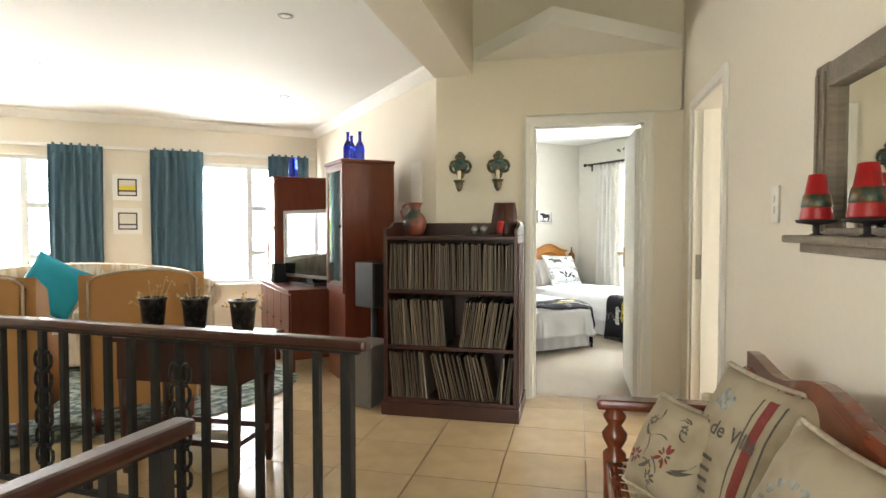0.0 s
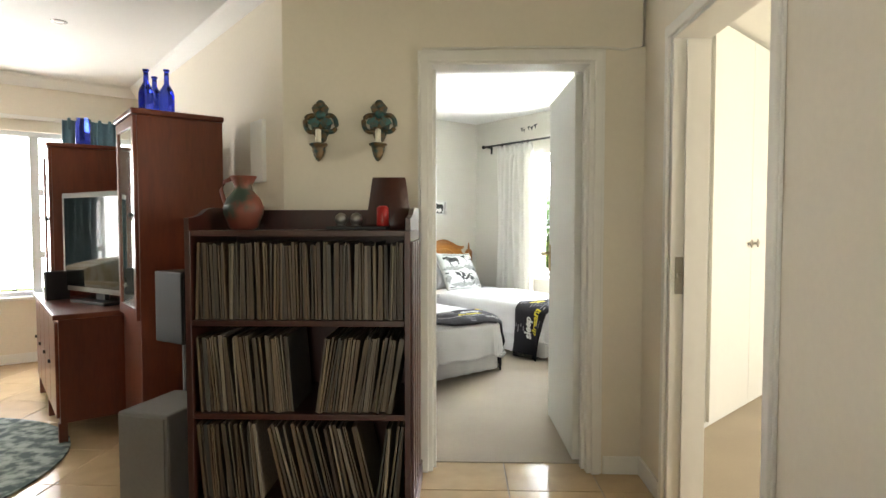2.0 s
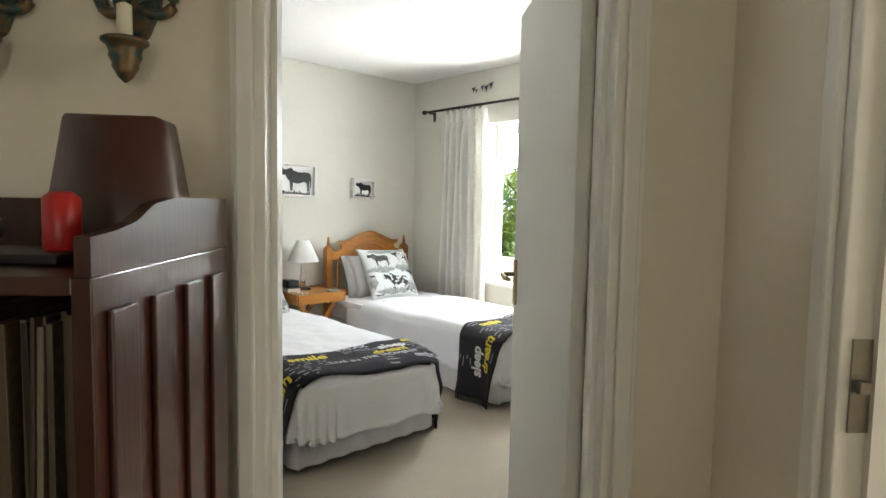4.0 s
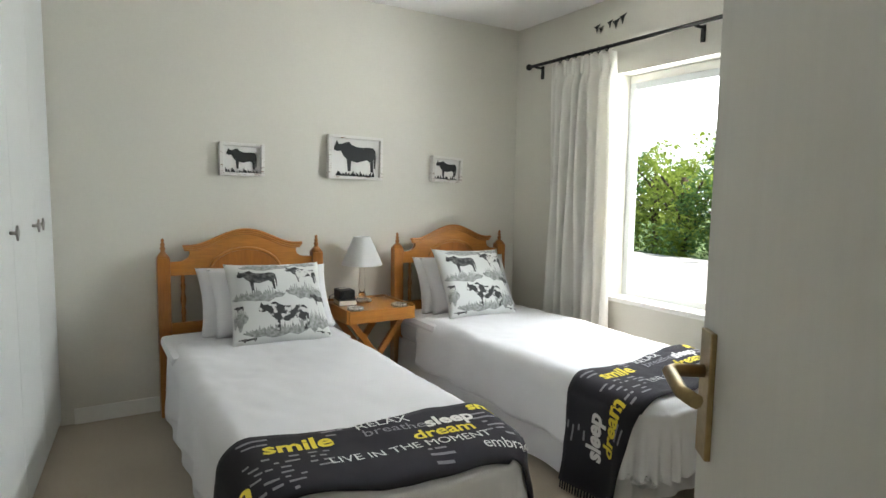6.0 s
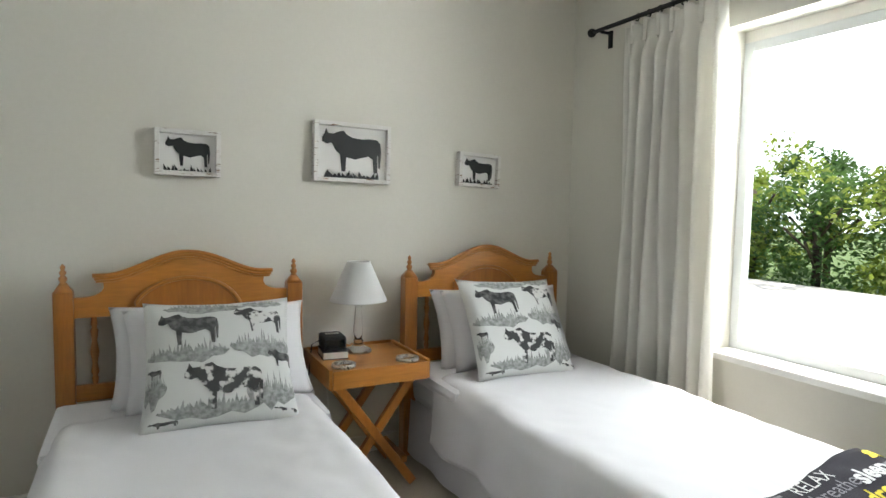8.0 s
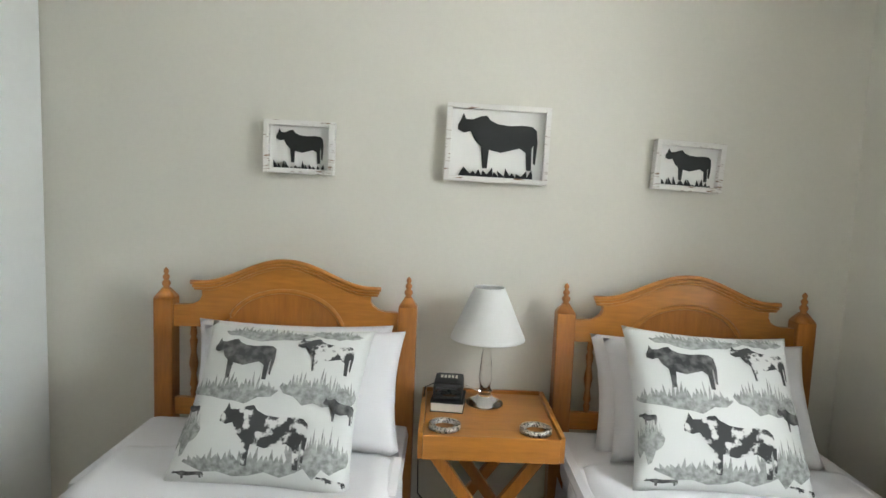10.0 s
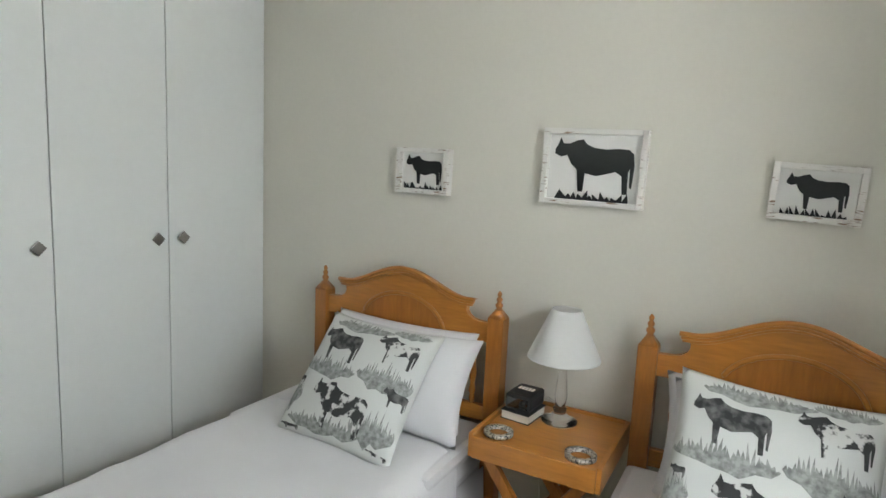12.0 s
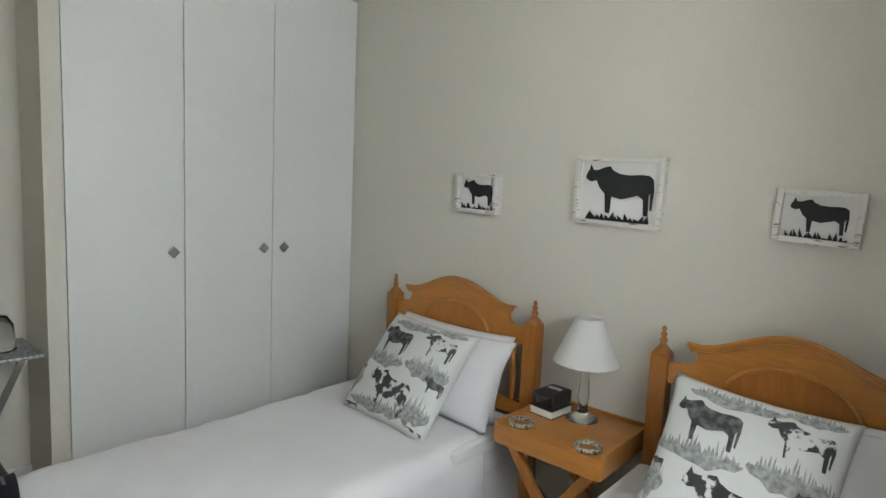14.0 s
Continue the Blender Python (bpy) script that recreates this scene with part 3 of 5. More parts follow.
# ---- cupboards ----
def cupboard(name, label, spans, depth, z1, m, knob_side, group):
    for k, (a, c) in enumerate(spans):
        ob = thing("cupboard", label, "cupboard", m, group)
        part("body", B(a + 0.001, c - 0.001, 0.022, depth, 0.03, z1), "cupboard", ob)
        part("plinth", B(a + 0.001, c - 0.001, 0.03, depth, -0.004, 0.03), "cupboard", ob)
        d = part("door", B(a + 0.002, c - 0.002, 0.0, 0.02, 0.04, z1 - 0.01, bevel=0.0015), "cupboard", ob)
        x = c - 0.06 if knob_side[k] > 0 else a + 0.06
        bm = B(-0.021, 0.021, -0.016, -0.008, -0.021, 0.021, bevel=0.003, m=Matrix.Translation((x, -0.012, 1.13)) @ pose(0, 0, 0, 0, 45, 0))
        lathe(bm, [(0.007, 0), (0.007, 0.02)], 8, Matrix.Translation((x, 0, 1.13)) @ pose(0, 0, 0, 90, 0, 0))
        part("knob", bm, "chrome", d, "square brushed steel knob")


cupboard("cupboard", "tall white laminate built-in cupboard with a steel knob", [(-1.50, -0.995), (-0.995, -0.525), (-0.525, 0.0)], 0.50, CEIL, pose(3.02, 7.012, 0, 0, 0, 85), (1, 1, -1), "bedroom cupboards")
structure("wall_return", B(2.56, 2.888, 5.44, 5.516, 0, CEIL), "wall", "painted return wall beside the cupboards")
cupboard("cupboard", "tall cream built-in cupboard of the second room", [(-1.0, -0.34), (-0.34, 0.01), (0.01, 0.36), (0.36, 1.045)], 0.42, 2.5, pose(5.45, 3.10, 0, 0, 0, 5.5), (1, -1, 1, -1), "second room cupboards")


# ---- pictures with dark bull silhouettes ----
# side view of a bull, simplified to one flat outline
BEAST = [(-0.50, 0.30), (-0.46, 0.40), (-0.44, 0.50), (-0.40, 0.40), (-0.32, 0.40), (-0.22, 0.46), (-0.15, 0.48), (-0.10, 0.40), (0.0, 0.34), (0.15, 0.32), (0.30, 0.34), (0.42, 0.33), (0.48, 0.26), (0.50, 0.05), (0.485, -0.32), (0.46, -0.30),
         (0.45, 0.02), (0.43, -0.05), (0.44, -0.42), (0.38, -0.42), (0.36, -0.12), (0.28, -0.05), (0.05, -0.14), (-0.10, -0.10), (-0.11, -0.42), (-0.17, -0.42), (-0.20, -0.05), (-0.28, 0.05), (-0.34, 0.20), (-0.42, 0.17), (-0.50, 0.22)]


def grass(w, h, n, seed):
    rnd = random.Random(seed)
    pts = [(-w / 2, 0)]
    for k in range(n):
        x = w * (k / n - 0.5)
        pts += [(x + 0.3 * w / n + rnd.uniform(-0.6, 0.6) * w / n, h * rnd.uniform(0.3, 1)), (x + w / n, h * rnd.uniform(0.0, 0.25))]
    return pts + [(w / 2, 0), (w / 2, -h * 0.25), (-w / 2, -h * 0.25)]


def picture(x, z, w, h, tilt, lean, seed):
    ob = thing("picture", "chipped white box frame with a dark cut-out bull on white", "picture", pose(x, 6.996, z, lean, tilt, 0), "pictures over the beds")
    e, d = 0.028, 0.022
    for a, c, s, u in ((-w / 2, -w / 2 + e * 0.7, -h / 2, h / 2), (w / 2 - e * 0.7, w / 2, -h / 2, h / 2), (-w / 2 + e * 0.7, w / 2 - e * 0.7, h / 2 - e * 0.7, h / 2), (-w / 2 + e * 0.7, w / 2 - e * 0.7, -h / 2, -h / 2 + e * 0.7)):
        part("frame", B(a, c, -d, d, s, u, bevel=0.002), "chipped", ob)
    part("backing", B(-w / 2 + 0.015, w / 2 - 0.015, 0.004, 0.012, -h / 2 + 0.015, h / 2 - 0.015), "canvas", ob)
    part("shape", prism(bmesh.new(), [(px * (w - 0.085), pz * (h - 0.05) * 0.92) for px, pz in BEAST], -0.001, 0.0035), "silhouette", ob, "black bull silhouette")
    part("ground_strip", prism(bmesh.new(), [(px, pz - h * 0.42) for px, pz in grass(w * 0.72, 0.035, 13, seed)], -0.0035, 0.002), "silhouette", ob, "black ragged strip of grass")


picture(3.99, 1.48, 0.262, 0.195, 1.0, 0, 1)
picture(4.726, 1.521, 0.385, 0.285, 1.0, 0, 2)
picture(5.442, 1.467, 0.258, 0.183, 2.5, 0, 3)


# ---- beds ----
def turned(bm, x, y, z, pts, n=14):
    return lathe(bm, pts, n, Matrix.Translation((x, y, z)))


def headboard(x0, x1):
    """Pine headboard with turned posts; returns the thing at the wall."""
    cx, hw = (x0 + x1) / 2, (x1 - x0) / 2
    ob = thing("headboard", "honey-varnished pine headboard with turned finials behind the bed", "headboard", pose(cx, 6.905, 0), "pine headboards")
    for s in (-1, 1):
        p = part("post", B(s * hw - 0.034, s * hw + 0.034, -0.034, 0.034, 0.004, 0.915, bevel=0.006), "pine_up", ob)
        bm = bmesh.new()
        lathe(bm, [(0.0465, 0.0), (0.016, 0.034)], 4, Matrix.Translation((s * hw, 0, 0.9145)) @ pose(0, 0, 0, 0, 0, 45))
        turned(bm, s * hw, 0, 0.947, [(0.016, 0.0), (0.010, 0.005), (0.015, 0.014), (0.0155, 0.022), (0.008, 0.031), (0.012, 0.038), (0.0125, 0.045), (0.006, 0.053), (0.0095, 0.060), (0.009, 0.067), (0.002, 0.076)])
        part("finial", bm, "pine_up", p)
    k = hw / 0.444
    top = []
    for i in range(41):
        q = i / 20 - 1
        rise = 0.5 + 0.5 * math.cos(math.pi * min(1, abs(q) / 0.86))
        top.append((q * 0.345 * k, 0.976 + 0.088 * rise ** 0.85))
    side = [(-0.318 * k, 0.958), (-0.308 * k, 0.945), (-0.307 * k, 0.926), (-0.316 * k, 0.910), (-0.336 * k, 0.897), (-0.36 * k, 0.891), (-hw + 0.03, 0.889)]
    out = [(-hw + 0.03, 0.81)] + side[::-1]
    part("crest", prism(bmesh.new(), [(x, z) for x, z in side[:4][::-1]] + top + [(-x, z) for x, z in side[:4]] + [(0.316 * k, 0.9105), (-0.316 * k, 0.9105)], -0.016, 0.014), "pine", ob)
    part("rail", prism(bmesh.new(), [(x, z) for x, z in out[:-3]] + [(-x, z) for x, z in out[:-3][::-1]], -0.013, 0.013), "pine", ob)
    bm = bmesh.new()
    for lift, thick, fwd in ((0.0, 0.009, -0.022), (-0.013, 0.007, -0.019), (-0.024, 0.005, -0.017)):
        tube(bm, [(x * (1 + lift * 1.3), fwd, z + lift) for x, z in top], thick, 8)
    part("crest_moulding", bm, "pine", ob)
    arch = [(0.21 * math.cos(a) * hw / 0.44, 0.80 + 0.155 * math.sin(a)) for a in np.linspace(0, math.pi, 25)]
    part("arch_panel", prism(bmesh.new(), arch + [(-0.21 * hw / 0.44, 0.40), (0.21 * hw / 0.44, 0.40)], -0.022, -0.008), "pine_up", ob)
    part("arch_moulding", tube(bmesh.new(), [(x, -0.022, z) for x, z in arch], 0.009, 8), "pine", ob)
    part("lower_rail", B(-hw + 0.032, hw - 0.032, -0.013, 0.013, 0.475, 0.54, bevel=0.004), "pine", ob)
    for s in (-1, 1):
        bm = bmesh.new()
        turned(bm, s * (hw - 0.10), 0, 0.535, [(0.009, 0), (0.013, 0.03), (0.009, 0.04), (0.015, 0.055), (0.010, 0.09), (0.017, 0.135), (0.010, 0.18), (0.015, 0.22), (0.009, 0.235), (0.013, 0.245), (0.009, 0.28)], 10)
        part("spindle", bm, "pine_up", ob)
    return ob


TOP, RAD, CORNER = 0.505, 0.09, 0.20


def on_bed(s, t, half, length, drop, lift=0.0):
    """A place on the duvet: s across, t from the head towards the foot; the foot corners are rounded in plan."""
    sg = 1 if s >= 0 else -1
    ax, ay = max(0.0, abs(s) - (half - CORNER)), max(0.0, t - (length - CORNER))
    run = math.hypot(ax, ay)
    nx, ny = (ax / run, ay / run) if run > 1e-6 else (0.0, 0.0)
    a = run - (CORNER - RAD)
    arc = RAD * math.pi / 2
    if a <= 0:
        reach, down, lean = run, 0.0, 0.0
    elif a < arc:
        lean = a / RAD
        reach, down = CORNER - RAD + RAD * math.sin(lean), RAD * (1 - math.cos(lean))
    else:
        lean = math.pi / 2
        fall = min(a - arc, drop)
        reach, down = CORNER + 0.07 * fall, RAD + fall
        reach += 0.016 * math.sin(t * 15 * nx + s * 17 * ny + 2 * half) * min(1, fall * 5) + 0.007 * noise.noise(Vector((s * 9, t * 9, 3))) * min(1, fall * 8)
    x, y = min(abs(s), half - CORNER) + nx * reach, min(t, length - CORNER) + ny * reach
    puff = 0.010 * math.sin(s * 5 + t * 3) * math.sin(t * 4.3 + 1) + 0.008 * noise.noise(Vector((s * 6, t * 6, half * 9))) + 0.004 * noise.noise(Vector((s * 17, t * 13, half)))
    puff -= 0.025 * max(0, t - length + 0.5) / 0.5 * (down < 0.05)
    up, side = lift * math.cos(lean), lift * math.sin(lean)
    return Vector((sg * (x + nx * side), -(y + ny * side), TOP + puff * math.cos(lean * 0.7) - down + up))


def words(body, size, mat, parent, place, turn=0.0, bold=0.0, shear=0.0):
    """Flat lettering laid on a surface by place(s, t)."""
    cu = bpy.data.curves.new("lettering", "FONT")
    cu.body, cu.size, cu.offset, cu.shear, cu.resolution_u = body, size, bold, shear, 3
    tmp = bpy.data.objects.new("lettering", cu)
    me = bpy.data.meshes.new_from_object(tmp)
    bm = bmesh.new()
    bm.from_mesh(me)
    bpy.data.objects.remove(tmp)
    bpy.data.meshes.remove(me)
    # one mesh for each letter: joined shapes that overlap along the line (a stem and its dot) stay together
    left, letters = set(bm.faces), []
    while left:
        stack, shape = [left.pop()], []
        while stack:
            f = stack.pop()
            shape.append([(v.co.x, v.co.y) for v in f.verts])
            near = {g for e in f.edges for g in e.link_faces} & left
            left -= near
            stack += near
        xs = [x for f in shape for x, _ in f]
        letters.append([min(xs), max(xs), shape])
    letters.sort(key=lambda q: (q[0], q[1]))
    joined = []
    for x0, x1, shape in letters:
        if joined and min(x1, joined[-1][1]) - max(x0, joined[-1][0]) > 0.6 * min(x1 - x0, joined[-1][1] - joined[-1][0]):
            joined[-1][1] = max(x1, joined[-1][1])
            joined[-1][2] += shape
        else:
            joined.append([x0, x1, shape])
    bm.free()
    c, s_ = math.cos(radians(turn)), math.sin(radians(turn))
    for _, _, shape in joined:
        bm = bmesh.new()
        for f in shape:
            bm.faces.new([bm.verts.new((x, y, 0)) for x, y in f])
        bmesh.ops.remove_doubles(bm, verts=bm.verts, dist=1e-5)
        bmesh.ops.triangulate(bm, faces=bm.faces)
        bmesh.ops.subdivide_edges(bm, edges=[e for e in bm.edges if e.calc_length() > 0.03], cuts=2, use_grid_fill=False)
        for v in bm.verts:
            v.co = place(v.co.x * c - v.co.y * s_, v.co.x * s_ + v.co.y * c)
        part("letter", bm, mat, parent)


def bed(x0, x1, words_shift):
    cx, half = (x0 + x1) / 2, (x1 - x0) / 2
    head = 6.86
    length = head - 4.72
    ob = thing("bed_base", "single bed base with a pale gathered valance", "bed", pose(cx, 0, 0), "single beds")
    def skirt(i, j):
        per = [(-half + 0.03, head), (-half + 0.03, 4.84), (half - 0.03, 4.84), (half - 0.03, head)]
        q = i * 3
        k = min(int(q), 2)
        a, c = Vector(per[k]), Vector(per[k + 1])
        p = a.lerp(c, q - k)
        n = Vector((-(c - a).y, (c - a).x)).normalized()
        p = p - n * (0.008 * math.sin(q * 40) * (1 - j) + 0.014 * (1 - j))
        return (p.x, p.y, 0.035 + 0.27 * j)
    part("valance", grid(bmesh.new(), 150, 4, skirt), "valance", ob)
    part("base", B(-half + 0.05, half - 0.05, 4.89, head, 0.07, 0.30, bevel=0.01), "valance", ob)
    part("mattress", B(-half + 0.03, half - 0.03, 4.88, head, 0.302, 0.45, bevel=0.04), "bedlinen", ob)
    for sx in (-1, 1):
        for y in (4.95, 6.7):
            part("foot", lathe(bmesh.new(), [(0.022, 0.004), (0.028, 0.02), (0.028, 0.07)], 12, Matrix.Translation((sx * (half - 0.08), y, 0))), "black", ob)
    du = solo("duvet", grid(bmesh.new(), 80, 120, lambda i, j: on_bed((i * 2 - 1) * (half + 0.27), 0.30 + j * (length - 0.30 + 0.28), half, length, 0.24)), "bedlinen", "smooth white cotton duvet spread over the bed", "duvet", pose(cx, head, 0), "white duvets")
    so = du.modifiers.new("thick", "SOLIDIFY")
    so.thickness, so.offset = 0.025, -1
    solo("undersheet", B(-half + 0.0, half - 0.0, 6.35, head, 0.42, 0.487, bevel=0.03), "bedlinen", "white fitted sheet on the mattress", "sheet", pose(cx, 0, 0))
    th = thing("throw", "black fleece throw printed with white and yellow words", "blanket", pose(cx, head, 0), "word-printed throws")
    t0, t1, reach = head - 5.15, head - 4.78, half + 0.42
    P = lambda s, t, lift=0.010: on_bed(s, t + words_shift * max(0, min(1.2, (s / half + 1) / 2)), half + 0.004, length, 0.50, lift)
    cl = part("cloth", grid(bmesh.new(), 110, 16, lambda i, j: P((i * 2 - 1) * reach, t0 + (t1 - t0) * j + 0.012 * math.sin(i * 17))), "throw", th)
    so = cl.modifiers.new("thick", "SOLIDIFY")
    so.thickness, so.offset = 0.008, 1
    bm = bmesh.new()
    for k in range(26):
        t = t0 + (t1 - t0) * (k + 0.5) / 26
        for s in (-reach, reach):
            a = P(s, t)
            tube(bm, [a, a + Vector((0, 0.004, -0.04))], 0.004, 5)
    tagged(part("fringe", bm, "throw", th), kind="stuff")
    rows = [("smile", 0.105, "txt_yellow", -0.38, 0.125, 0.003), ("sleep", 0.088, "txt_white", 0.16, 0.125, 0.003), ("dream", 0.088, "txt_yellow", 0.08, 0.195, 0.002),
            ("RELAX", 0.065, "txt_white", -0.06, 0.055, 0.0), ("breathe", 0.072, "txt_grey", -0.06, 0.115, 0.0), ("LIVE IN THE MOMENT", 0.056, "txt_white", -0.22, 0.255, 0.0), ("smile", 0.08, "txt_yellow", 0.36, 0.06, 0.003),
            ("sleep", 0.10, "txt_white", -0.74, 0.20, 0.004), ("dream", 0.10, "txt_yellow", -0.70, 0.29, 0.003), ("embrace", 0.06, "txt_white", 0.26, 0.31, 0.0), ("sleep", 0.08, "txt_grey", 0.62, 0.12, 0.0)]
    for body, size, mat, s, t, bold in rows:
        words(body, size, mat, th, lambda a, c, s=s, t=t: P(s + a, t0 + t - c, 0.0215), bold=bold, shear=0.0 if body.isupper() else 0.12)
    bm = bmesh.new()
    rnd = random.Random(int(x0 * 10))
    for k in range(150):
        zone = rnd.choice(((-0.42, 0.15, 0.31), (-0.34, 0.15, 0.31), (-0.24, 0.15, 0.24), (-0.40, 0.02, 0.04), (-0.15, 0.02, 0.03), (0.36, 0.09, 0.24), (0.44, 0.09, 0.3), (-0.66, 0.02, 0.10), (-0.58, 0.29, 0.32), (0.1, 0.27, 0.32)))
        s, t, w, h = zone[0] + rnd.uniform(-0.03, 0.03), zone[1] + 0.03 * int(rnd.uniform(0, (zone[2] - zone[1]) / 0.03 + 1)), rnd.uniform(0.012, 0.034), 0.010
        q = [P(s, t0 + t, 0.0205), P(s + w, t0 + t, 0.0205), P(s + w, t0 + t + h, 0.0205), P(s, t0 + t + h, 0.0205)]
        bm.faces.new([bm.verts.new(p) for p in q])
    tagged(part("small_print", bm, "txt_grey", th), kind="stuff")
    return ob


headboard(3.532, 4.420)
headboard(4.998, 5.872)
bed(3.50, 4.44, 0.08)
bed(4.965, 5.89, -0.09)


def puffy(w, h, thick, seed=0):
    """Pillow shape: place(a, c, side) for a, c in -1..1; local z is its face."""
    def place(a, c, lift=0.0, side=1):
        pinch = 1 - 0.075 * (1 - c * c) * abs(a) ** 3
        pinch2 = 1 - 0.075 * (1 - a * a) * abs(c) ** 3
        t = thick * max(0, (1 - abs(a) ** 2.6)) ** 0.55 * max(0, (1 - abs(c) ** 2.6)) ** 0.55
        t += (0.012 * noise.noise(Vector((a * 2.5 + seed, c * 2.5, side))) + 0.006 * noise.noise(Vector((a * 7 + seed, c * 4, side)))) * (1 - abs(a) ** 6) * (1 - abs(c) ** 6)
        return Vector((a * w / 2 * pinch, c * h / 2 * pinch2, side * (t / 2 + 0.002) + lift))
    return place


def pillow_mesh(place, n=26):
    bm = bmesh.new()
    for side in (1, -1):
        grid(bm, n, n, lambda i, j: place(i * 2 - 1, j * 2 - 1, 0, side))
    bmesh.ops.remove_doubles(bm, verts=bm.verts, dist=0.0045)
    return bm


def on_cushion(place, outline, cx, cz, sx, sz, lift, mat, parent, name="print", flip=1):
    bm = bmesh.new()
    bm.faces.new([bm.verts.new((cx + flip * px * sx, cz + pz * sz, 0)) for px, pz in outline])
    bmesh.ops.triangulate(bm, faces=bm.faces)
    for _ in range(3):
        bmesh.ops.subdivide_edges(bm, edges=[e for e in bm.edges if e.calc_length() > 0.09], cuts=1)
        bmesh.ops.triangulate(bm, faces=bm.faces)
    for v in bm.verts:
        v.co = place(max(-0.98, min(0.98, v.co.x)), max(-0.98, min(0.98, v.co.y)), lift)
    return part(name, bm, mat, parent)


def tuft(w, h, n, seed):
    """A drift of grass: blades above, a ragged edge below, thinning out at both ends."""
    rnd = random.Random(seed)
    up, low = [], []
    for k in range(n):
        q = (k + 0.5) / n * 2 - 1
        env = (1 - q * q) ** 0.6
        x = q * w / 2
        up += [(x + rnd.uniform(-0.5, 0.5) * w / n, h * env * rnd.uniform(0.35, 1.0)), (x + 0.7 * w / n, h * env * rnd.uniform(0.05, 0.3))]
        if k % 3 == 1:
            low.append((x, -0.75 * h * env * rnd.uniform(0.45, 1.0)))
    return [(-w / 2, 0.0)] + up + [(w / 2, 0.0)] + low[::-1]


def printed_cushion(m, seed):
    pl = puffy(0.53, 0.51, 0.15, seed)
    ob = thing("cushion", "square white cotton cushion with a grey cattle print leaning on pillows", "cushion", m, "printed cushions")
    part("cover", pillow_mesh(pl), "cushion", ob)
    for k, (x, z, w, h) in enumerate(((-0.45, 0.02, 0.9, 0.22), (0.55, 0.08, 0.75, 0.25), (-0.15, -0.78, 1.1, 0.2), (0.65, -0.62, 0.6, 0.3), (-0.2, 0.80, 0.9, 0.16), (0.6, 0.86, 0.5, 0.12), (-0.85, -0.45, 0.28, 0.3))):
        on_cushion(pl, tuft(w * 1.2, h * 1.25, 24, seed + k), x, z, 1, 1, 0.0015, "print_grey", ob)
    # printed cattle, from the same outline as the pictures
    for k, (x, z, s, mat, fl) in enumerate(((-0.42, 0.40, 0.78, "print_dark", 1), (0.52, 0.52, 0.68, "print_patch", 1), (0.02, -0.50, 0.98, "print_patch", 1), (0.80, -0.12, 0.38, "print_dark", 1), (-0.86, -0.22, 0.2, "print_dark", -1), (-0.72, -0.92, 0.36, "print_dark", 1), (0.8, -0.88, 0.32, "print_patch", 1))):
        on_cushion(pl, BEAST, x, z, s, s * (0.75 if abs(z) < 0.85 else 0.25), 0.003, mat, ob)


def plain_pillow(m, seed):
    pl = puffy(0.69, 0.41, 0.17, seed)
    ob = thing("pillow", "plump white cotton bed pillow propped on the headboard", "pillow", m, "white pillows")
    part("case", pillow_mesh(pl), "bedlinen", ob)


plain_pillow(pose(4.03, 6.76, 0.665, 70, 0, 0), 3)
plain_pillow(pose(4.08, 6.66, 0.675, 60, 0, 1), 9)
printed_cushion(pose(4.055, 6.485, 0.69, 51, 1, -3), 5)
plain_pillow(pose(5.42, 6.76, 0.665, 70, 0, 0), 13)
plain_pillow(pose(5.45, 6.68, 0.675, 62, 0, -1), 19)
printed_cushion(pose(5.388, 6.525, 0.705, 56, 2, -2), 5)


# ---- bedside table and what stands on it ----
NS = 0.575
ns = thing("bedside_table", "pine butler's-tray bedside table on crossed folding legs", "bedside table", pose(4.715, 6.765, 0))
part("tray", B(-0.215, 0.215, -0.205, 0.205, NS - 0.05, NS, bevel=0.003), "pine", ns)
for x0, x1, y0, y1 in ((-0.232, -0.216, -0.215, 0.215), (0.216, 0.232, -0.215, 0.215), (-0.216, 0.216, 0.206, 0.22)):
    part("tray_lip", B(x0, x1, y0, y1, NS - 0.075, NS + 0.012, bevel=0.003), "pine", ns)
part("tray_front", B(-0.216, 0.216, -0.22, -0.206, NS - 0.075, NS + 0.004, bevel=0.003), "pine", ns)
for y in (-0.15, 0.15):
    for s in (-1, 1):
        yy = y + 0.016 * s
        L = math.hypot(0.36, NS - 0.08)
        ang = math.degrees(math.atan2(0.36, NS - 0.08)) * s
        part("leg", B(-0.02, 0.02, yy - 0.014, yy + 0.014, -L / 2 + 0.012, L / 2, bevel=0.004, m=Matrix.Translation((0, 0, (NS - 0.07) / 2)) @ pose(0, 0, 0, 0, ang, 0)), "pine_up", ns)
for x in (-0.15, 0.15):
    part("stretcher", B(x - 0.014, x + 0.014, -0.13, 0.13, 0.09, 0.12, bevel=0.003), "pine", ns)
lamp = thing("table_lamp", "clear glass table lamp with a white conical shade", "lamp", pose(4.712, 6.85, NS + 0.001))
part("base", lathe(bmesh.new(), [(0.066, 0), (0.068, 0.008), (0.060, 0.016), (0.032, 0.026), (0.022, 0.040), (0.026, 0.052), (0.018, 0.062)], 28), "crystal", lamp, "clear glass foot")
bm = lathe(bmesh.new(), [(0.018, 0.062), (0.024, 0.10), (0.020, 0.15), (0.014, 0.21), (0.018, 0.218), (0.012, 0.228), (0.014, 0.25)], 10)
part("stem", bm, "crystal", lamp, "faceted clear glass stem")
part("fitting", lathe(bmesh.new(), [(0.012, 0.25), (0.014, 0.30), (0.011, 0.31)], 14), "chrome", lamp)
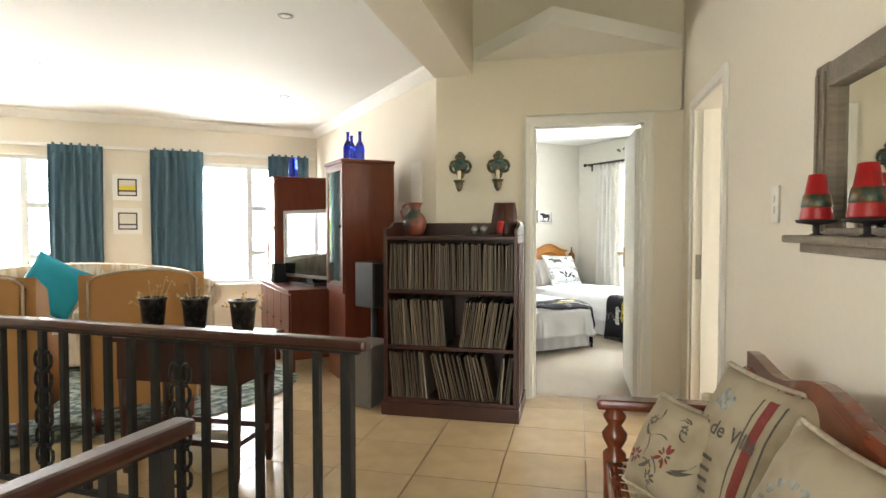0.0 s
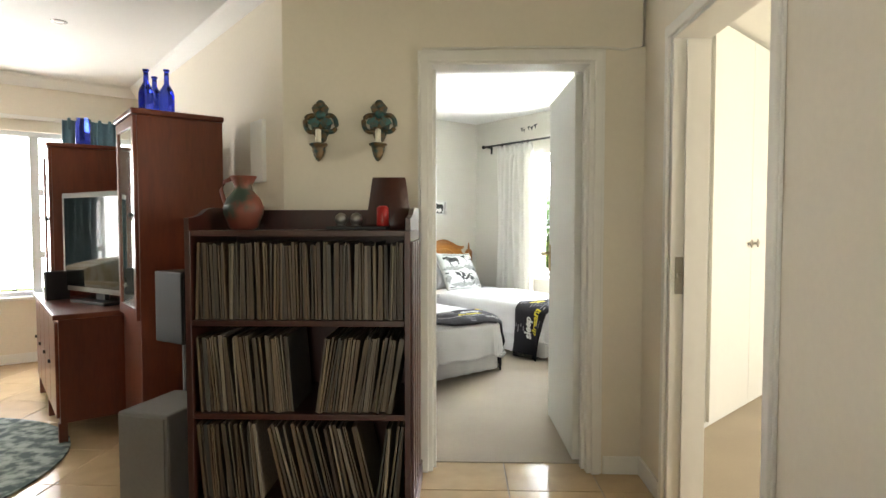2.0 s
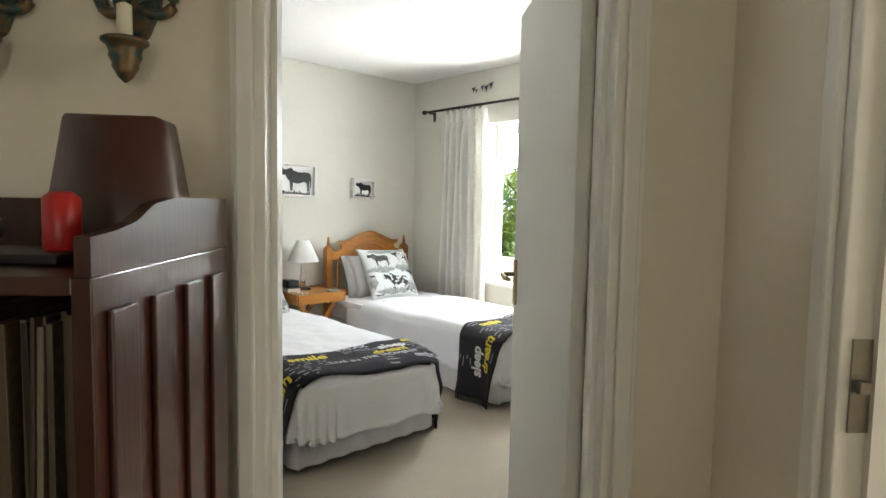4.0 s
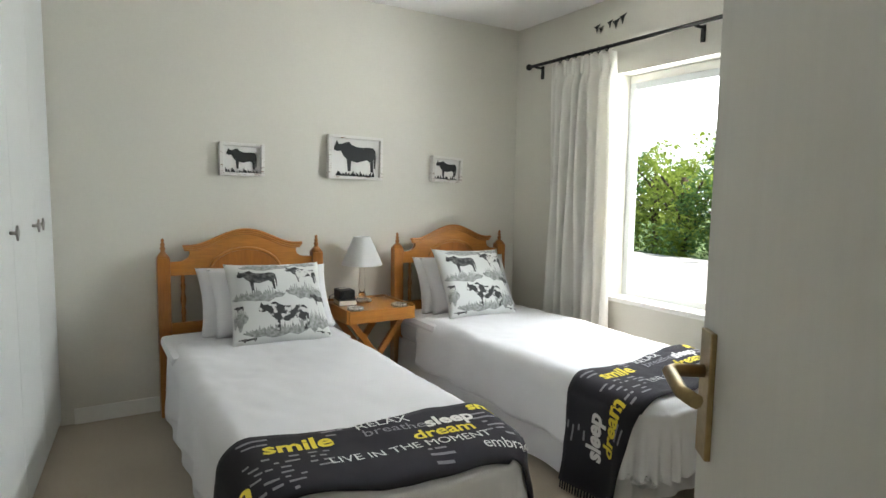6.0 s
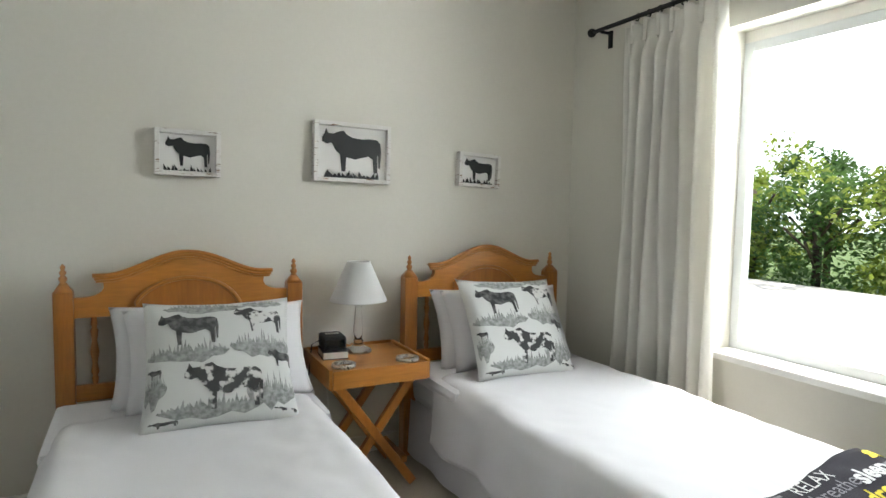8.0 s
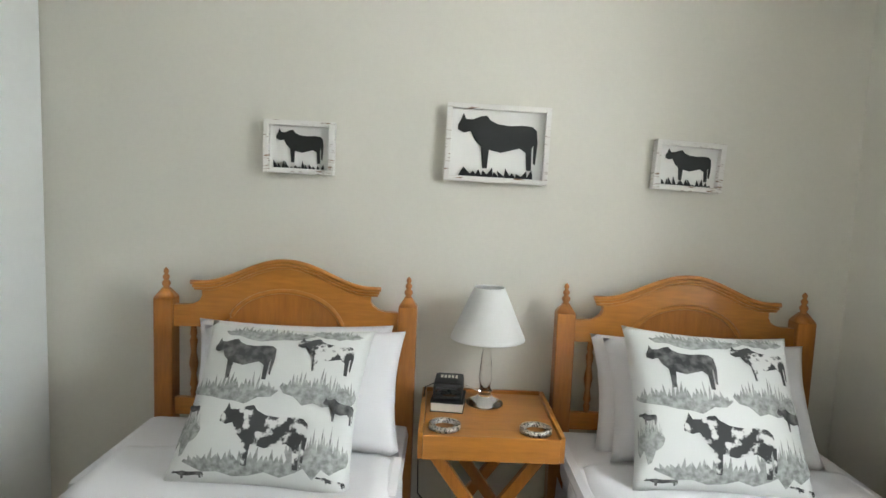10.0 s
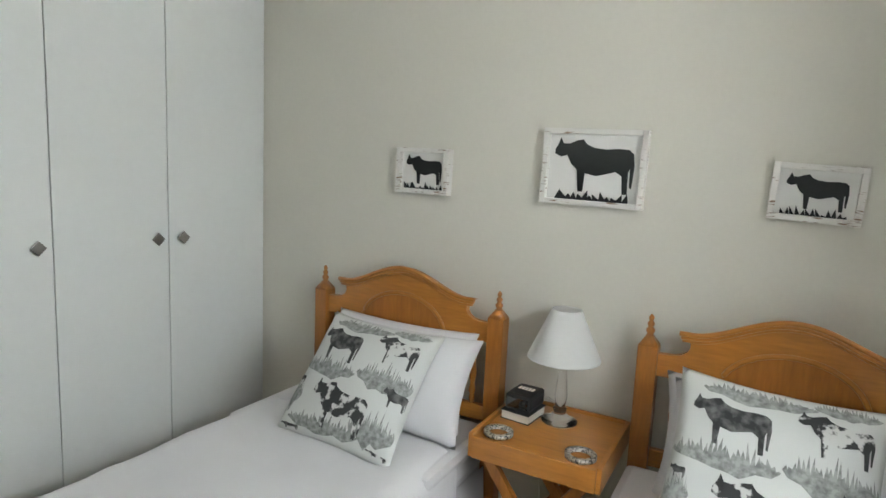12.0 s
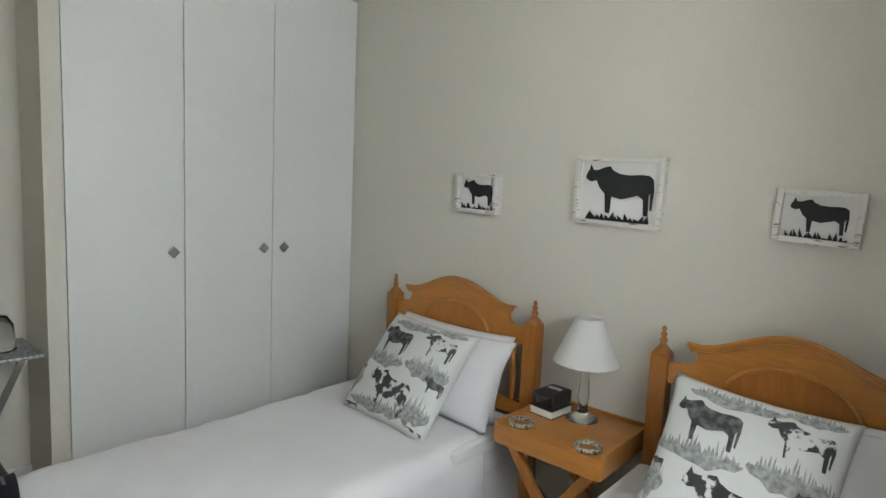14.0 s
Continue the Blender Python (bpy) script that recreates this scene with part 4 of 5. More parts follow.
sh = part("shade", lathe(bmesh.new(), [(0.134, 0.245), (0.133, 0.25), (0.056, 0.425), (0.055, 0.43)], 40, cap=False), "shade", lamp, "white fabric shade")
so = sh.modifiers.new("thick", "SOLIDIFY")
so.thickness = 0.003
book = thing("book", "small thick white-paged book with dark cover", "book", pose(4.58, 6.82, NS + 0.001, 0, 0, -6))
part("pages", B(-0.055, 0.055, -0.07, 0.07, 0.003, 0.032, bevel=0.002), "paper", book)
for z in (0.0, 0.0325):
    part("cover", B(-0.058, 0.058, -0.072, 0.074, z, z + 0.003), "black", book)
ra = thing("clock_radio", "small black clock radio lying on a book", "clock radio", pose(4.58, 6.83, NS + 0.0375, 0, 0, -4))
part("body", B(-0.052, 0.052, -0.07, 0.07, 0, 0.062, bevel=0.014), "black", ra)
bm = bmesh.new()
for k in range(5):
    box(bm, -0.03 + 0.013 * k, -0.022 + 0.013 * k, 0.0, 0.025, 0.061, 0.0645)
part("button", bm, "paper", ra, "row of pale buttons")
part("face", B(-0.042, 0.042, -0.0715, -0.069, 0.012, 0.05), "screen", ra)
for x, y in ((4.567, 6.618), (4.862, 6.612)):
    bm = bmesh.new()
    for k in range(30):
        a = k / 30 * 2 * math.pi
        bmesh.ops.create_icosphere(bm, subdivisions=1, radius=0.0085, matrix=Matrix.Translation((0.044 * math.cos(a), 0.044 * math.sin(a), 0.009)))
    lathe(bm, [(0.036, 0.002), (0.052, 0.002), (0.052, 0.016), (0.036, 0.016), (0.036, 0.002)], 30, cap=False)
    solo("coaster_ring", bm, "silver", "beaded silver ring lying on the bedside table", "ring", pose(x, y, NS + 0.001), "beaded rings")
bm = tube(bmesh.new(), [(4.53, 6.86, NS + 0.07), (4.495, 6.87, NS + 0.05), (4.475, 6.86, 0.45), (4.48, 6.9, 0.2), (4.60, 6.95, 0.02)], 0.003, 6)
solo("cable", bm, "black", "thin black power cable hanging behind the table", "cable")
bm = tube(bmesh.new(), [(4.70, 6.93, NS + 0.02), (4.62, 6.99, NS + 0.03), (4.60, 6.985, 0.4), (4.62, 6.98, 0.02)], 0.003, 6)
solo("cable", bm, "plastic", "thin white lamp cable behind the table", "cable")

# folding tray stand beside the cupboards
ST = 0.70
st = thing("tray_stand", "folding steel tray table with a stamped top", "tray table", pose(2.74, 5.20, 0.004, 0, 0, 0))
part("tray", B(-0.17, 0.17, -0.25, 0.22, ST, ST + 0.014, bevel=0.003), "steel_tray", st)
for x in (-0.12, 0.14):
    for s in (-1, 1):
        part("leg", B(x - 0.008, x + 0.008, -0.013, 0.013, -0.38, 0.37, bevel=0.003, m=Matrix.Translation((0.012 * s, 0, 0.362)) @ pose(0, 0, 0, 24 * s, 0, 0)), "chrome", st)
part("cross_bar", B(-0.12, 0.14, 0.13, 0.15, ST - 0.022, ST, bevel=0.002), "chrome", st)
kt = thing("kettle", "small glass and black travel kettle on the tray", "kettle", pose(2.74, 5.30, ST + 0.0185))
part("jug", lathe(bmesh.new(), [(0.05, 0.004), (0.055, 0.02), (0.052, 0.11), (0.03, 0.15), (0.012, 0.155)], 20), "crystal", kt)
part("base", lathe(bmesh.new(), [(0.06, 0), (0.06, 0.004)], 20), "black", kt)
part("handle", tube(bmesh.new(), [(0.0, -0.05, 0.03), (0.0, -0.085, 0.06), (0.0, -0.085, 0.12), (0.0, -0.03, 0.16), (0, 0, 0.165)], 0.006, 6), "black", kt)
cup = thing("mug", "small dark mug with a pale pattern", "mug", pose(2.79, 5.21, ST + 0.0185))
part("cup", lathe(bmesh.new(), [(0.03, 0), (0.034, 0.01), (0.036, 0.075), (0.032, 0.075), (0.03, 0.012)], 18), "potglass", cup)
part("handle", tube(bmesh.new(), [(0.0, 0.034, 0.06), (0.0, 0.058, 0.055), (0, 0.058, 0.025), (0, 0.034, 0.018)], 0.005, 6), "potglass", cup)


# ---- hall: bookcase with records ----
bc = thing("bookcase", "dark mahogany open bookcase filled with record sleeves", "bookcase", at_hall(-1.17, 3.90))
W, D = 0.92, 0.52
part("plinth", B(-0.015, W + 0.015, -0.015, D, 0.001, 0.095, bevel=0.005), "mahogany", bc)
for x0, x1 in ((0, 0.025), (W - 0.025, W)):
    part("side_panel", B(x0, x1, 0, D, 0.095, 1.235, bevel=0.002), "mahogany", bc)
for k in range(4):
    part("slat", B(W + 0.0005, W + 0.010, 0.03 + 0.125 * k, 0.10 + 0.125 * k, 0.11, 1.19, bevel=0.003), "mahogany", bc)
for z in (0.095, 0.46, 0.845, 1.212):
    part("shelf", B(0.025, W - 0.025, 0.004, D - 0.02, z, z + 0.024, bevel=0.003), "mahogany", bc)
part("back_panel", B(0.025, W - 0.025, D - 0.02, D - 0.004, 0.12, 1.33), "mahogany", bc)
prof = [(0.0, 1.236), (D, 1.236), (D, 1.335), (0.26, 1.335), (0.18, 1.325), (0.12, 1.30), (0.06, 1.29), (0.0, 1.285)]
for x in (0.0, W - 0.02):
    bm = prism(bmesh.new(), prof, 0, 0.02)
    for v in bm.verts:
        v.co = Vector((x + v.co.y, v.co.x, v.co.z))
    part("end_board", bm, "mahogany", bc)
rnd = random.Random(11)
sleeves = [mesh_of("record", B(0, w, 0, 0.312, 0, 0.312, bevel=0.0008), M["sleeve"]) for w in (0.005, 0.008, 0.011, 0.015)]
for row, z in enumerate((0.119, 0.484, 0.869)):
    x = 0.032
    while x < W - 0.045:
        k = rnd.choice((0, 0, 1, 1, 2, 3))
        w = (0.005, 0.008, 0.011, 0.015)[k] + 0.0008
        q = x / W
        lean = rnd.uniform(-2.2, 2.2)
        if row == 0:
            if 0.33 < q < 0.42 or 0.72 < q < 0.74:
                x += 0.01
                continue
            lean += -5 if q < 0.34 else (-13 if q < 0.84 else 6)
            w += 0.006 if q > 0.4 else 0.001
        elif row == 1:
            if 0.47 < q < 0.56:
                x += 0.01
                continue
            lean += -5 if q < 0.48 else 9
        tall = rnd.uniform(0.965, 1.02)
        top = 0.312 * math.sin(radians(lean))
        px = min(max(x, 0.03 - min(0, top)), W - 0.04 - max(0, top))
        ob = new("record", sleeves[k])
        ob.matrix_world = at_hall(-1.17, 3.90) @ pose(px, 0.012 + rnd.uniform(0, 0.03), z + 0.001 + (0.008 * abs(math.sin(radians(lean)))), 0, lean, 0) @ Matrix.Diagonal((1, 1, tall, 1))
        tagged(ob, "worn card record sleeve standing in the bookcase", "record", "records in the bookcase")
        x += w * 1.12
jug = thing("jug", "painted terracotta jug with a curved handle", "jug", at_hall(-1.02, 4.16, 1.237))
part("body", lathe(bmesh.new(), [(0.05, 0), (0.062, 0.01), (0.085, 0.07), (0.088, 0.10), (0.072, 0.14), (0.042, 0.175), (0.038, 0.195), (0.056, 0.232), (0.06, 0.238), (0.052, 0.236), (0.034, 0.195)], 26), "terracotta", jug)
part("handle", tube(bmesh.new(), [(-0.05, 0, 0.228), (-0.085, 0, 0.215), (-0.10, 0, 0.175), (-0.085, 0, 0.125), (-0.075, 0, 0.11)], 0.010, 8), "terracotta", jug)
bm = bmesh.new()
lathe(bm, [(0.145, 0), (0.145, 0.02), (0.105, 0.165), (0.10, 0.17)], 4, pose(0, 0, 0, 0, 0, 45))
solo("wooden_box", bm, "mahogany", "dark brown tapered wooden box on the bookcase", "box", at_hall(-0.375, 4.25, 1.237, 4) @ Matrix.Diagonal((1, 0.7, 1.38, 1)))
solo("tin", lathe(bmesh.new(), [(0.024, 0), (0.026, 0.004), (0.026, 0.078), (0.022, 0.082), (0.014, 0.088)], 18), "redtin", "small red metal tin on the bookcase tray", "tin", at_hall(-0.385, 4.08, 1.253))
solo("tray", B(-0.16, 0.10, -0.06, 0.06, 0, 0.015, bevel=0.004), "black", "flat black tray on the bookcase", "tray", at_hall(-0.46, 4.08, 1.237))
for u in (-0.565, -0.50):
    bm = bmesh.new()
    bmesh.ops.create_icosphere(bm, subdivisions=3, radius=0.027, matrix=Matrix.Translation((0, 0, 0.03)))
    lathe(bm, [(0.018, 0), (0.018, 0.01)], 12)
    solo("steel_ball", bm, "chrome", "small polished steel ball ornament", "ornament", at_hall(u, 4.08, 1.253), "steel balls")


def sconce(u):
    """Cast oval plate with rope-like side loops, a shell at the top, a leafy bow and a cone-shaped candle cup."""
    ob = thing("wall_sconce", "ornate green and gold wall sconce with a white candle", "sconce", at_hall(u, 4.5, 1.575), "wall sconces")
    oval = [(0.045 * math.sin(q) * (1 + 0.12 * math.cos(4 * q)), 0.185 + 0.095 * math.cos(q)) for q in np.linspace(0, 2 * math.pi, 29)[:-1]]
    part("backplate", prism(bmesh.new(), oval, -0.018, -0.002), "bronze", ob)
    for s in (-1, 1):
        a = [(s * (0.044 + 0.034 * math.cos(t)), -0.02 - 0.006 * math.sin(3 * t), 0.185 + 0.042 * math.sin(t)) for t in np.linspace(-2.6, 2.7, 19)]
        part("scroll", tube(bmesh.new(), a, 0.012, 8), "bronze", ob)
        part("leaf", prism(bmesh.new(), [(0, 0.19), (s * 0.022, 0.215), (s * 0.055, 0.205), (s * 0.062, 0.185), (s * 0.038, 0.172), (s * 0.012, 0.165)], -0.036, -0.020), "turquoise", ob, "worn turquoise leaf")
        part("lobe", prism(bmesh.new(), [(s * 0.006, 0.235), (s * 0.034, 0.238), (s * 0.042, 0.262), (s * 0.026, 0.282), (s * 0.006, 0.272)], -0.032, -0.018), "bronze", ob)
    bm = bmesh.new()
    bmesh.ops.create_icosphere(bm, subdivisions=2, radius=0.024, matrix=Matrix.Translation((0, -0.024, 0.278)) @ Matrix.Diagonal((1, 0.6, 1, 1)))
    part("shell", bm, "bronze", ob)
    bm = bmesh.new()
    bmesh.ops.create_icosphere(bm, subdivisions=2, radius=0.026, matrix=Matrix.Translation((0, -0.030, 0.228)) @ Matrix.Diagonal((1.1, 0.6, 0.8, 1)))
    part("bow", bm, "turquoise", ob, "worn turquoise bow")
    part("cup", lathe(bmesh.new(), [(0.003, -0.022), (0.014, -0.012), (0.018, -0.004), (0.026, 0.010), (0.024, 0.014), (0.032, 0.03), (0.030, 0.035), (0.034, 0.05), (0.044, 0.056), (0.046, 0.062), (0.040, 0.066), (0.014, 0.067)], 16, Matrix.Translation((0, -0.07, 0.015))), "bronze", ob)
    part("bracket", tube(bmesh.new(), [(0, -0.012, 0.10), (0, -0.03, 0.07), (0, -0.068, 0.055)], 0.012, 8), "bronze", ob)
    part("candle", lathe(bmesh.new(), [(0.0145, 0.065), (0.0145, 0.135), (0.006, 0.14)], 12, Matrix.Translation((0, -0.07, 0.012))), "ivory", ob, "short white candle")


sconce(-0.745)
sconce(-0.452)

# wall fittings
sw = thing("light_switch", "white plastic double light switch plate", "light switch", at_hall(0.86, 2.49, 1.376, -90))
part("plate", B(-0.038, 0.038, -0.010, -0.001, -0.07, 0.07, bevel=0.004), "plastic", sw)
for z in (-0.02, 0.02):
    part("rocker", B(-0.012, 0.012, -0.016, -0.0105, z - 0.014, z + 0.014, bevel=0.003), "plastic", sw)
solo("cable_trim", tube(bmesh.new(), [(-0.24, 4.49, 2.125), (0.3, 4.488, 2.13), (0.66, 4.488, 2.125), (0.75, 4.49, 2.115), (0.845, 4.488, 2.13), (0.85, 4.488, 3.1)], 0.007, 6), "plastic", "painted cable run along the door head", "cable", HALL)
solo("pillar_candle", lathe(bmesh.new(), [(0.036, 0), (0.037, 0.01), (0.036, 0.45), (0.030, 0.46), (0.012, 0.452)], 20), "ivory", "tall ivory pillar candle standing on the floor", "candle", at_hall(0.775, 3.17, 0.003))

# ---- mirror with candle shelf ----
mi = thing("mirror", "grey weathered wooden mirror with a candle shelf", "mirror", at_hall(0.86, 2.02, 1.215, -90))
part("mirror_glass", B(0.09, 0.92, -0.018, -0.012, 0.06, 0.48), "mirror", mi)
for x0, x1, z0, z1 in ((0.0, 0.09, 0.03, 0.545), (0.92, 1.01, 0.03, 0.545), (0.09, 0.92, 0.47, 0.54), (0.09, 0.92, 0.0, 0.07)):
    part("frame", B(x0, x1, -0.045, -0.002, z0, z1, bevel=0.008), "driftwood", mi)
for x0, x1 in ((0.015, 0.03), (0.06, 0.078)):
    part("bead", B(x0, x1, -0.052, -0.0455, 0.06, 0.52, bevel=0.003), "driftwood", mi)
bm = B(0.03, 1.07, -0.14, -0.046, 0.028, 0.05, bevel=0.008)
box(bm, 0.06, 1.03, -0.10, -0.046, 0.0, 0.027, bevel=0.006)
part("shelf", bm, "driftwood", mi)
for dx in (0.17, 0.46, 0.72):
    ca = thing("candle", "red tapered candle on a black iron dish", "candle", at_hall(0.765, 2.02 - dx, 1.2655), "red candles")
    part("dish", lathe(bmesh.new(), [(0.02, 0), (0.008, 0.006), (0.008, 0.028), (0.048, 0.034), (0.052, 0.042), (0.045, 0.04)], 22), "black_iron", ca)
    part("wax", lathe(bmesh.new(), [(0.040, 0.042), (0.041, 0.046), (0.021, 0.165), (0.012, 0.168)], 24), "redwax", ca, "red banded wax cone")
    part("band", lathe(bmesh.new(), [(0.0365, 0.076), (0.0385, 0.078), (0.0325, 0.112), (0.0305, 0.112)], 24, cap=False), "bronze", ca)

# ---- bench with cushions ----
be = thing("bench", "red-varnished wooden bench with a woven seat", "bench", HALL)
for v in (2.27, 0.45):
    part("arm_post", lathe(bmesh.new(), [(0.034, 0.001), (0.038, 0.08), (0.04, 0.38), (0.042, 0.46), (0.024, 0.48), (0.044, 0.515), (0.046, 0.535), (0.024, 0.565), (0.040, 0.59), (0.042, 0.60), (0.026, 0.625), (0.036, 0.64)], 18, Matrix.Translation((0.265, v, 0))), "redwood", be)
    bm = B(0.20, 0.70, v - 0.045, v + 0.045, 0.635, 0.672, bevel=0.014)
    for p in bm.verts:
        p.co.z += 0.02 * math.sin((p.co.x - 0.2) * 6) - 0.01
    part("armrest", bm, "redwood", be)
    part("back_post", B(0.70, 0.755, v - 0.03, v + 0.03, 0.001, 0.80, bevel=0.01), "redwood", be)
back = [(0.42, 0.70), (2.30, 0.70)] + [(2.30 - 1.88 * k / 30, 0.83 + 0.05 * math.sin(math.pi * k / 30) + 0.022 * math.cos(k / 30 * 6 * math.pi)) for k in range(31)]
bm = prism(bmesh.new(), back, 0.715, 0.752)
for p in bm.verts:
    p.co = Vector((p.co.y, p.co.x, p.co.z))
part("back_rail", bm, "redwood", be, "carved red wooden top rail")
part("lower_back_rail", B(0.718, 0.748, 0.48, 2.24, 0.50, 0.57, bevel=0.008), "redwood", be)
for v0, v1, u0, u1 in ((0.42, 2.30, 0.235, 0.295), (0.42, 2.30, 0.69, 0.74)):
    part("seat_rail", B(u0, u1, v0, v1, 0.37, 0.44, bevel=0.01), "redwood", be)
for v in (0.45, 2.27):
    part("seat_rail", B(0.295, 0.69, v - 0.025, v + 0.025, 0.372, 0.438, bevel=0.01), "redwood", be)
bm = bmesh.new()
for k in range(30):
    v = 0.5 + 1.74 * k / 29
    tube(bm, [(0.27, v, 0.437), (0.48, v, 0.425), (0.71, v, 0.437)], 0.006, 5)
for k in range(7):
    u = 0.32 + 0.055 * k
    tube(bm, [(u, 0.45, 0.437), (u, 1.4, 0.420), (u, 2.27, 0.437)], 0.006, 5)
tagged(part("webbing", bm, "cord", be, "pale woven rawhide webbing"), kind="stuff")


def sack_cushion(m, w, mat_print, stripes, text, seed):
    pl = puffy(w, w, 0.16, seed)
    ob = thing("cushion", "beige sackcloth cushion with faded print leaning on the bench", "cushion", m, "bench cushions")
    part("cover", pillow_mesh(pl), "sack", ob)
    edge = [pl(math.copysign(1, a) if False else a, c) for a, c in [(-1 + 2 * k / 20, 1) for k in range(21)] + [(1, 1 - 2 * k / 20) for k in range(21)] + [(1 - 2 * k / 20, -1) for k in range(21)] + [(-1, -1 + 2 * k / 20) for k in range(21)]]
    part("piping", tube(bmesh.new(), edge, 0.009, 6), "cord", ob, "twisted cord edging")
    if stripes:
        for x, wd, mt in ((0.40, 0.16, "stripe_red"), (0.60, 0.03, "ink"), (0.22, 0.03, "ink")):
            on_cushion(pl, [(-0.5, -0.95), (0.5, -0.95), (0.5, 0.95), (-0.5, 0.95)], x, 0, wd, 1, 0.002, mt, ob, "stripe")
    if text:
        cu_place = lambda a, c: pl(-0.85 + a / (w / 2), 0.05 + c / (w / 2), 0.003)
        words(text, 0.062, "ink", ob, cu_place, bold=0.001)
        for k in range(4):
            on_cushion(pl, [(-0.5, -0.5), (0.5, -0.5), (0.5, 0.5), (-0.5, 0.5)], -0.35 + 0.05 * k, -0.25 - 0.14 * k, 0.6 - 0.1 * k, 0.05, 0.003, "ink", ob, "faded_bar")
        on_cushion(pl, [(0.2 * math.cos(q) * (1 + 0.2 * math.sin(7 * q)), 0.14 * math.sin(q) * (1 + 0.3 * math.sin(4 * q))) for q in np.linspace(0, 6.1, 26)], -0.35, 0.52, 1, 1, 0.003, "print_grey", ob, "faded_mark")
    if mat_print:
        fl = random.Random(seed)
        for k, (x, z, r, mt) in enumerate(((-0.35, 0.42, 0.16, "ink"), (0.30, -0.12, 0.30, "stripe_red"), (-0.45, -0.35, 0.24, "stripe_red"), (0.45, 0.50, 0.13, "ink"), (0.05, -0.65, 0.20, "ink"))):
            for n in range(9):
                q0, rr = n * 0.7 + fl.uniform(-0.2, 0.2), r * fl.uniform(0.55, 1.0)
                petal = [(rr * (0.62 * math.cos(q0) + 0.36 * math.cos(q) * math.cos(q0) - 0.15 * math.sin(q) * math.sin(q0)), rr * (0.62 * math.sin(q0) + 0.36 * math.cos(q) * math.sin(q0) + 0.15 * math.sin(q) * math.cos(q0))) for q in np.linspace(0, 5.8, 11)]
                on_cushion(pl, petal, x, z, 1, 1, 0.002, mt if n % 3 else "ink", ob, "petal_print")
            for n in range(3):
                q0 = fl.uniform(0, 6.3)
                stem = [(r * (1.0 + 0.25 * i) * math.cos(q0 + 0.22 * i), r * (1.0 + 0.25 * i) * math.sin(q0 + 0.22 * i)) for i in range(5)]
                on_cushion(pl, stem + [(px + 0.025, pz + 0.025) for px, pz in stem[::-1]], x, z, 1, 1, 0.002, "ink", ob, "stem_print")
    return ob


sack_cushion(HALL @ pose(0.60, 1.84, 0.645, 0, 0, 0) @ pose(0, 0, 0, 66, 0, -70), 0.45, False, True, "Pois de Ville", 21)
plain = sack_cushion(HALL @ pose(0.60, 1.36, 0.62, 0, 0, 0) @ pose(0, 0, 0, 62, 0, -78), 0.46, False, False, "", 31)
pl = puffy(0.46, 0.46, 0.16, 31)
for q0 in np.linspace(0, 6.1, 15):
    leaf_ = [(0.42 * math.cos(q0) + 0.07 * math.cos(q) * (1 + 0.4 * math.sin(3 * q)), 0.34 * math.sin(q0) + 0.05 * math.sin(q)) for q in np.linspace(0, 5.8, 9)]
    on_cushion(pl, leaf_, -0.1, 0.1, 1, 1, 0.002, "print_grey", plain, "faded_mark")
for k in range(3):
    on_cushion(pl, [(-0.5, -0.5), (0.5, -0.5), (0.5, 0.5), (-0.5, 0.5)], -0.1, 0.2 - 0.12 * k, 0.36 - 0.06 * k, 0.045, 0.002, "ink", plain, "faded_bar")
sack_cushion(HALL @ pose(0.43, 1.99, 0.575, 0, 0, 0) @ pose(0, 0, 0, 62, 0, -60), 0.32, True, False, "", 41)


# ---- railing of the stairwell ----
def railing(name, u0, v0, u1, v1, z, gap, label, ornate=()):
    L = math.hypot(u1 - u0, v1 - v0)
    ob = thing(name, label, "railing", HALL @ pose(u0, v0, 0, 0, 0, math.degrees(math.atan2(v1 - v0, u1 - u0))), "stair railings")
    part("handrail", B(-0.04, L, -0.036, 0.036, z - 0.045, z, bevel=0.014), "mahogany", ob, "varnished wooden handrail")
    part("top_bar", B(0, L, -0.012, 0.012, z - 0.06, z - 0.0455), "black_iron", ob)
    part("bottom_bar", B(0, L, -0.014, 0.014, 0.05, 0.075), "black_iron", ob)
    n = int(L / gap)
    for k in range(n + 1):
        x = min(0.05 + gap * k, L - 0.03)
        e = 0.022 if k == 0 else 0.0145
        bar = part("baluster", B(x - e, x + e, -e, e, 0.001 if k % 6 == 0 else 0.076, z - 0.0605, bevel=0.002), "black_iron", ob)
        if k in ornate:
            bm = bmesh.new()
            for zc in np.linspace(0.2, z - 0.2, 6):
                for s in (-1, 1):
                    tube(bm, [(x + s * (0.030 + 0.022 * math.cos(t)), 0, zc + 0.042 * math.sin(t)) for t in np.linspace(0, 6.28, 11)], 0.009, 5)
                bmesh.ops.create_icosphere(bm, subdivisions=1, radius=0.024, matrix=Matrix.Translation((x, 0, zc + 0.05)))
            part("ornament", bm, "black_iron", bar, "cast-iron scrollwork")
    return ob


railing("railing", -0.69, 2.17, -2.95, 2.40, 0.86, 0.135, "black iron railing with a mahogany handrail", (6, 12))
railing("railing", -0.93, 1.42, -1.12, 0.0, 0.765, 0.16, "black iron stair railing with a mahogany handrail", ())

# ---- hall table and pots ----
ta = thing("side_table", "dark mahogany side table with a lower stretcher", "table", at_hall(-1.86, 2.83))
part("tabletop", B(-0.39, 0.39, -0.22, 0.22, 0.70, 0.725, bevel=0.006), "mahogany", ta)
part("apron", B(-0.35, 0.35, -0.19, 0.19, 0.50, 0.70, bevel=0.003), "mahogany", ta)
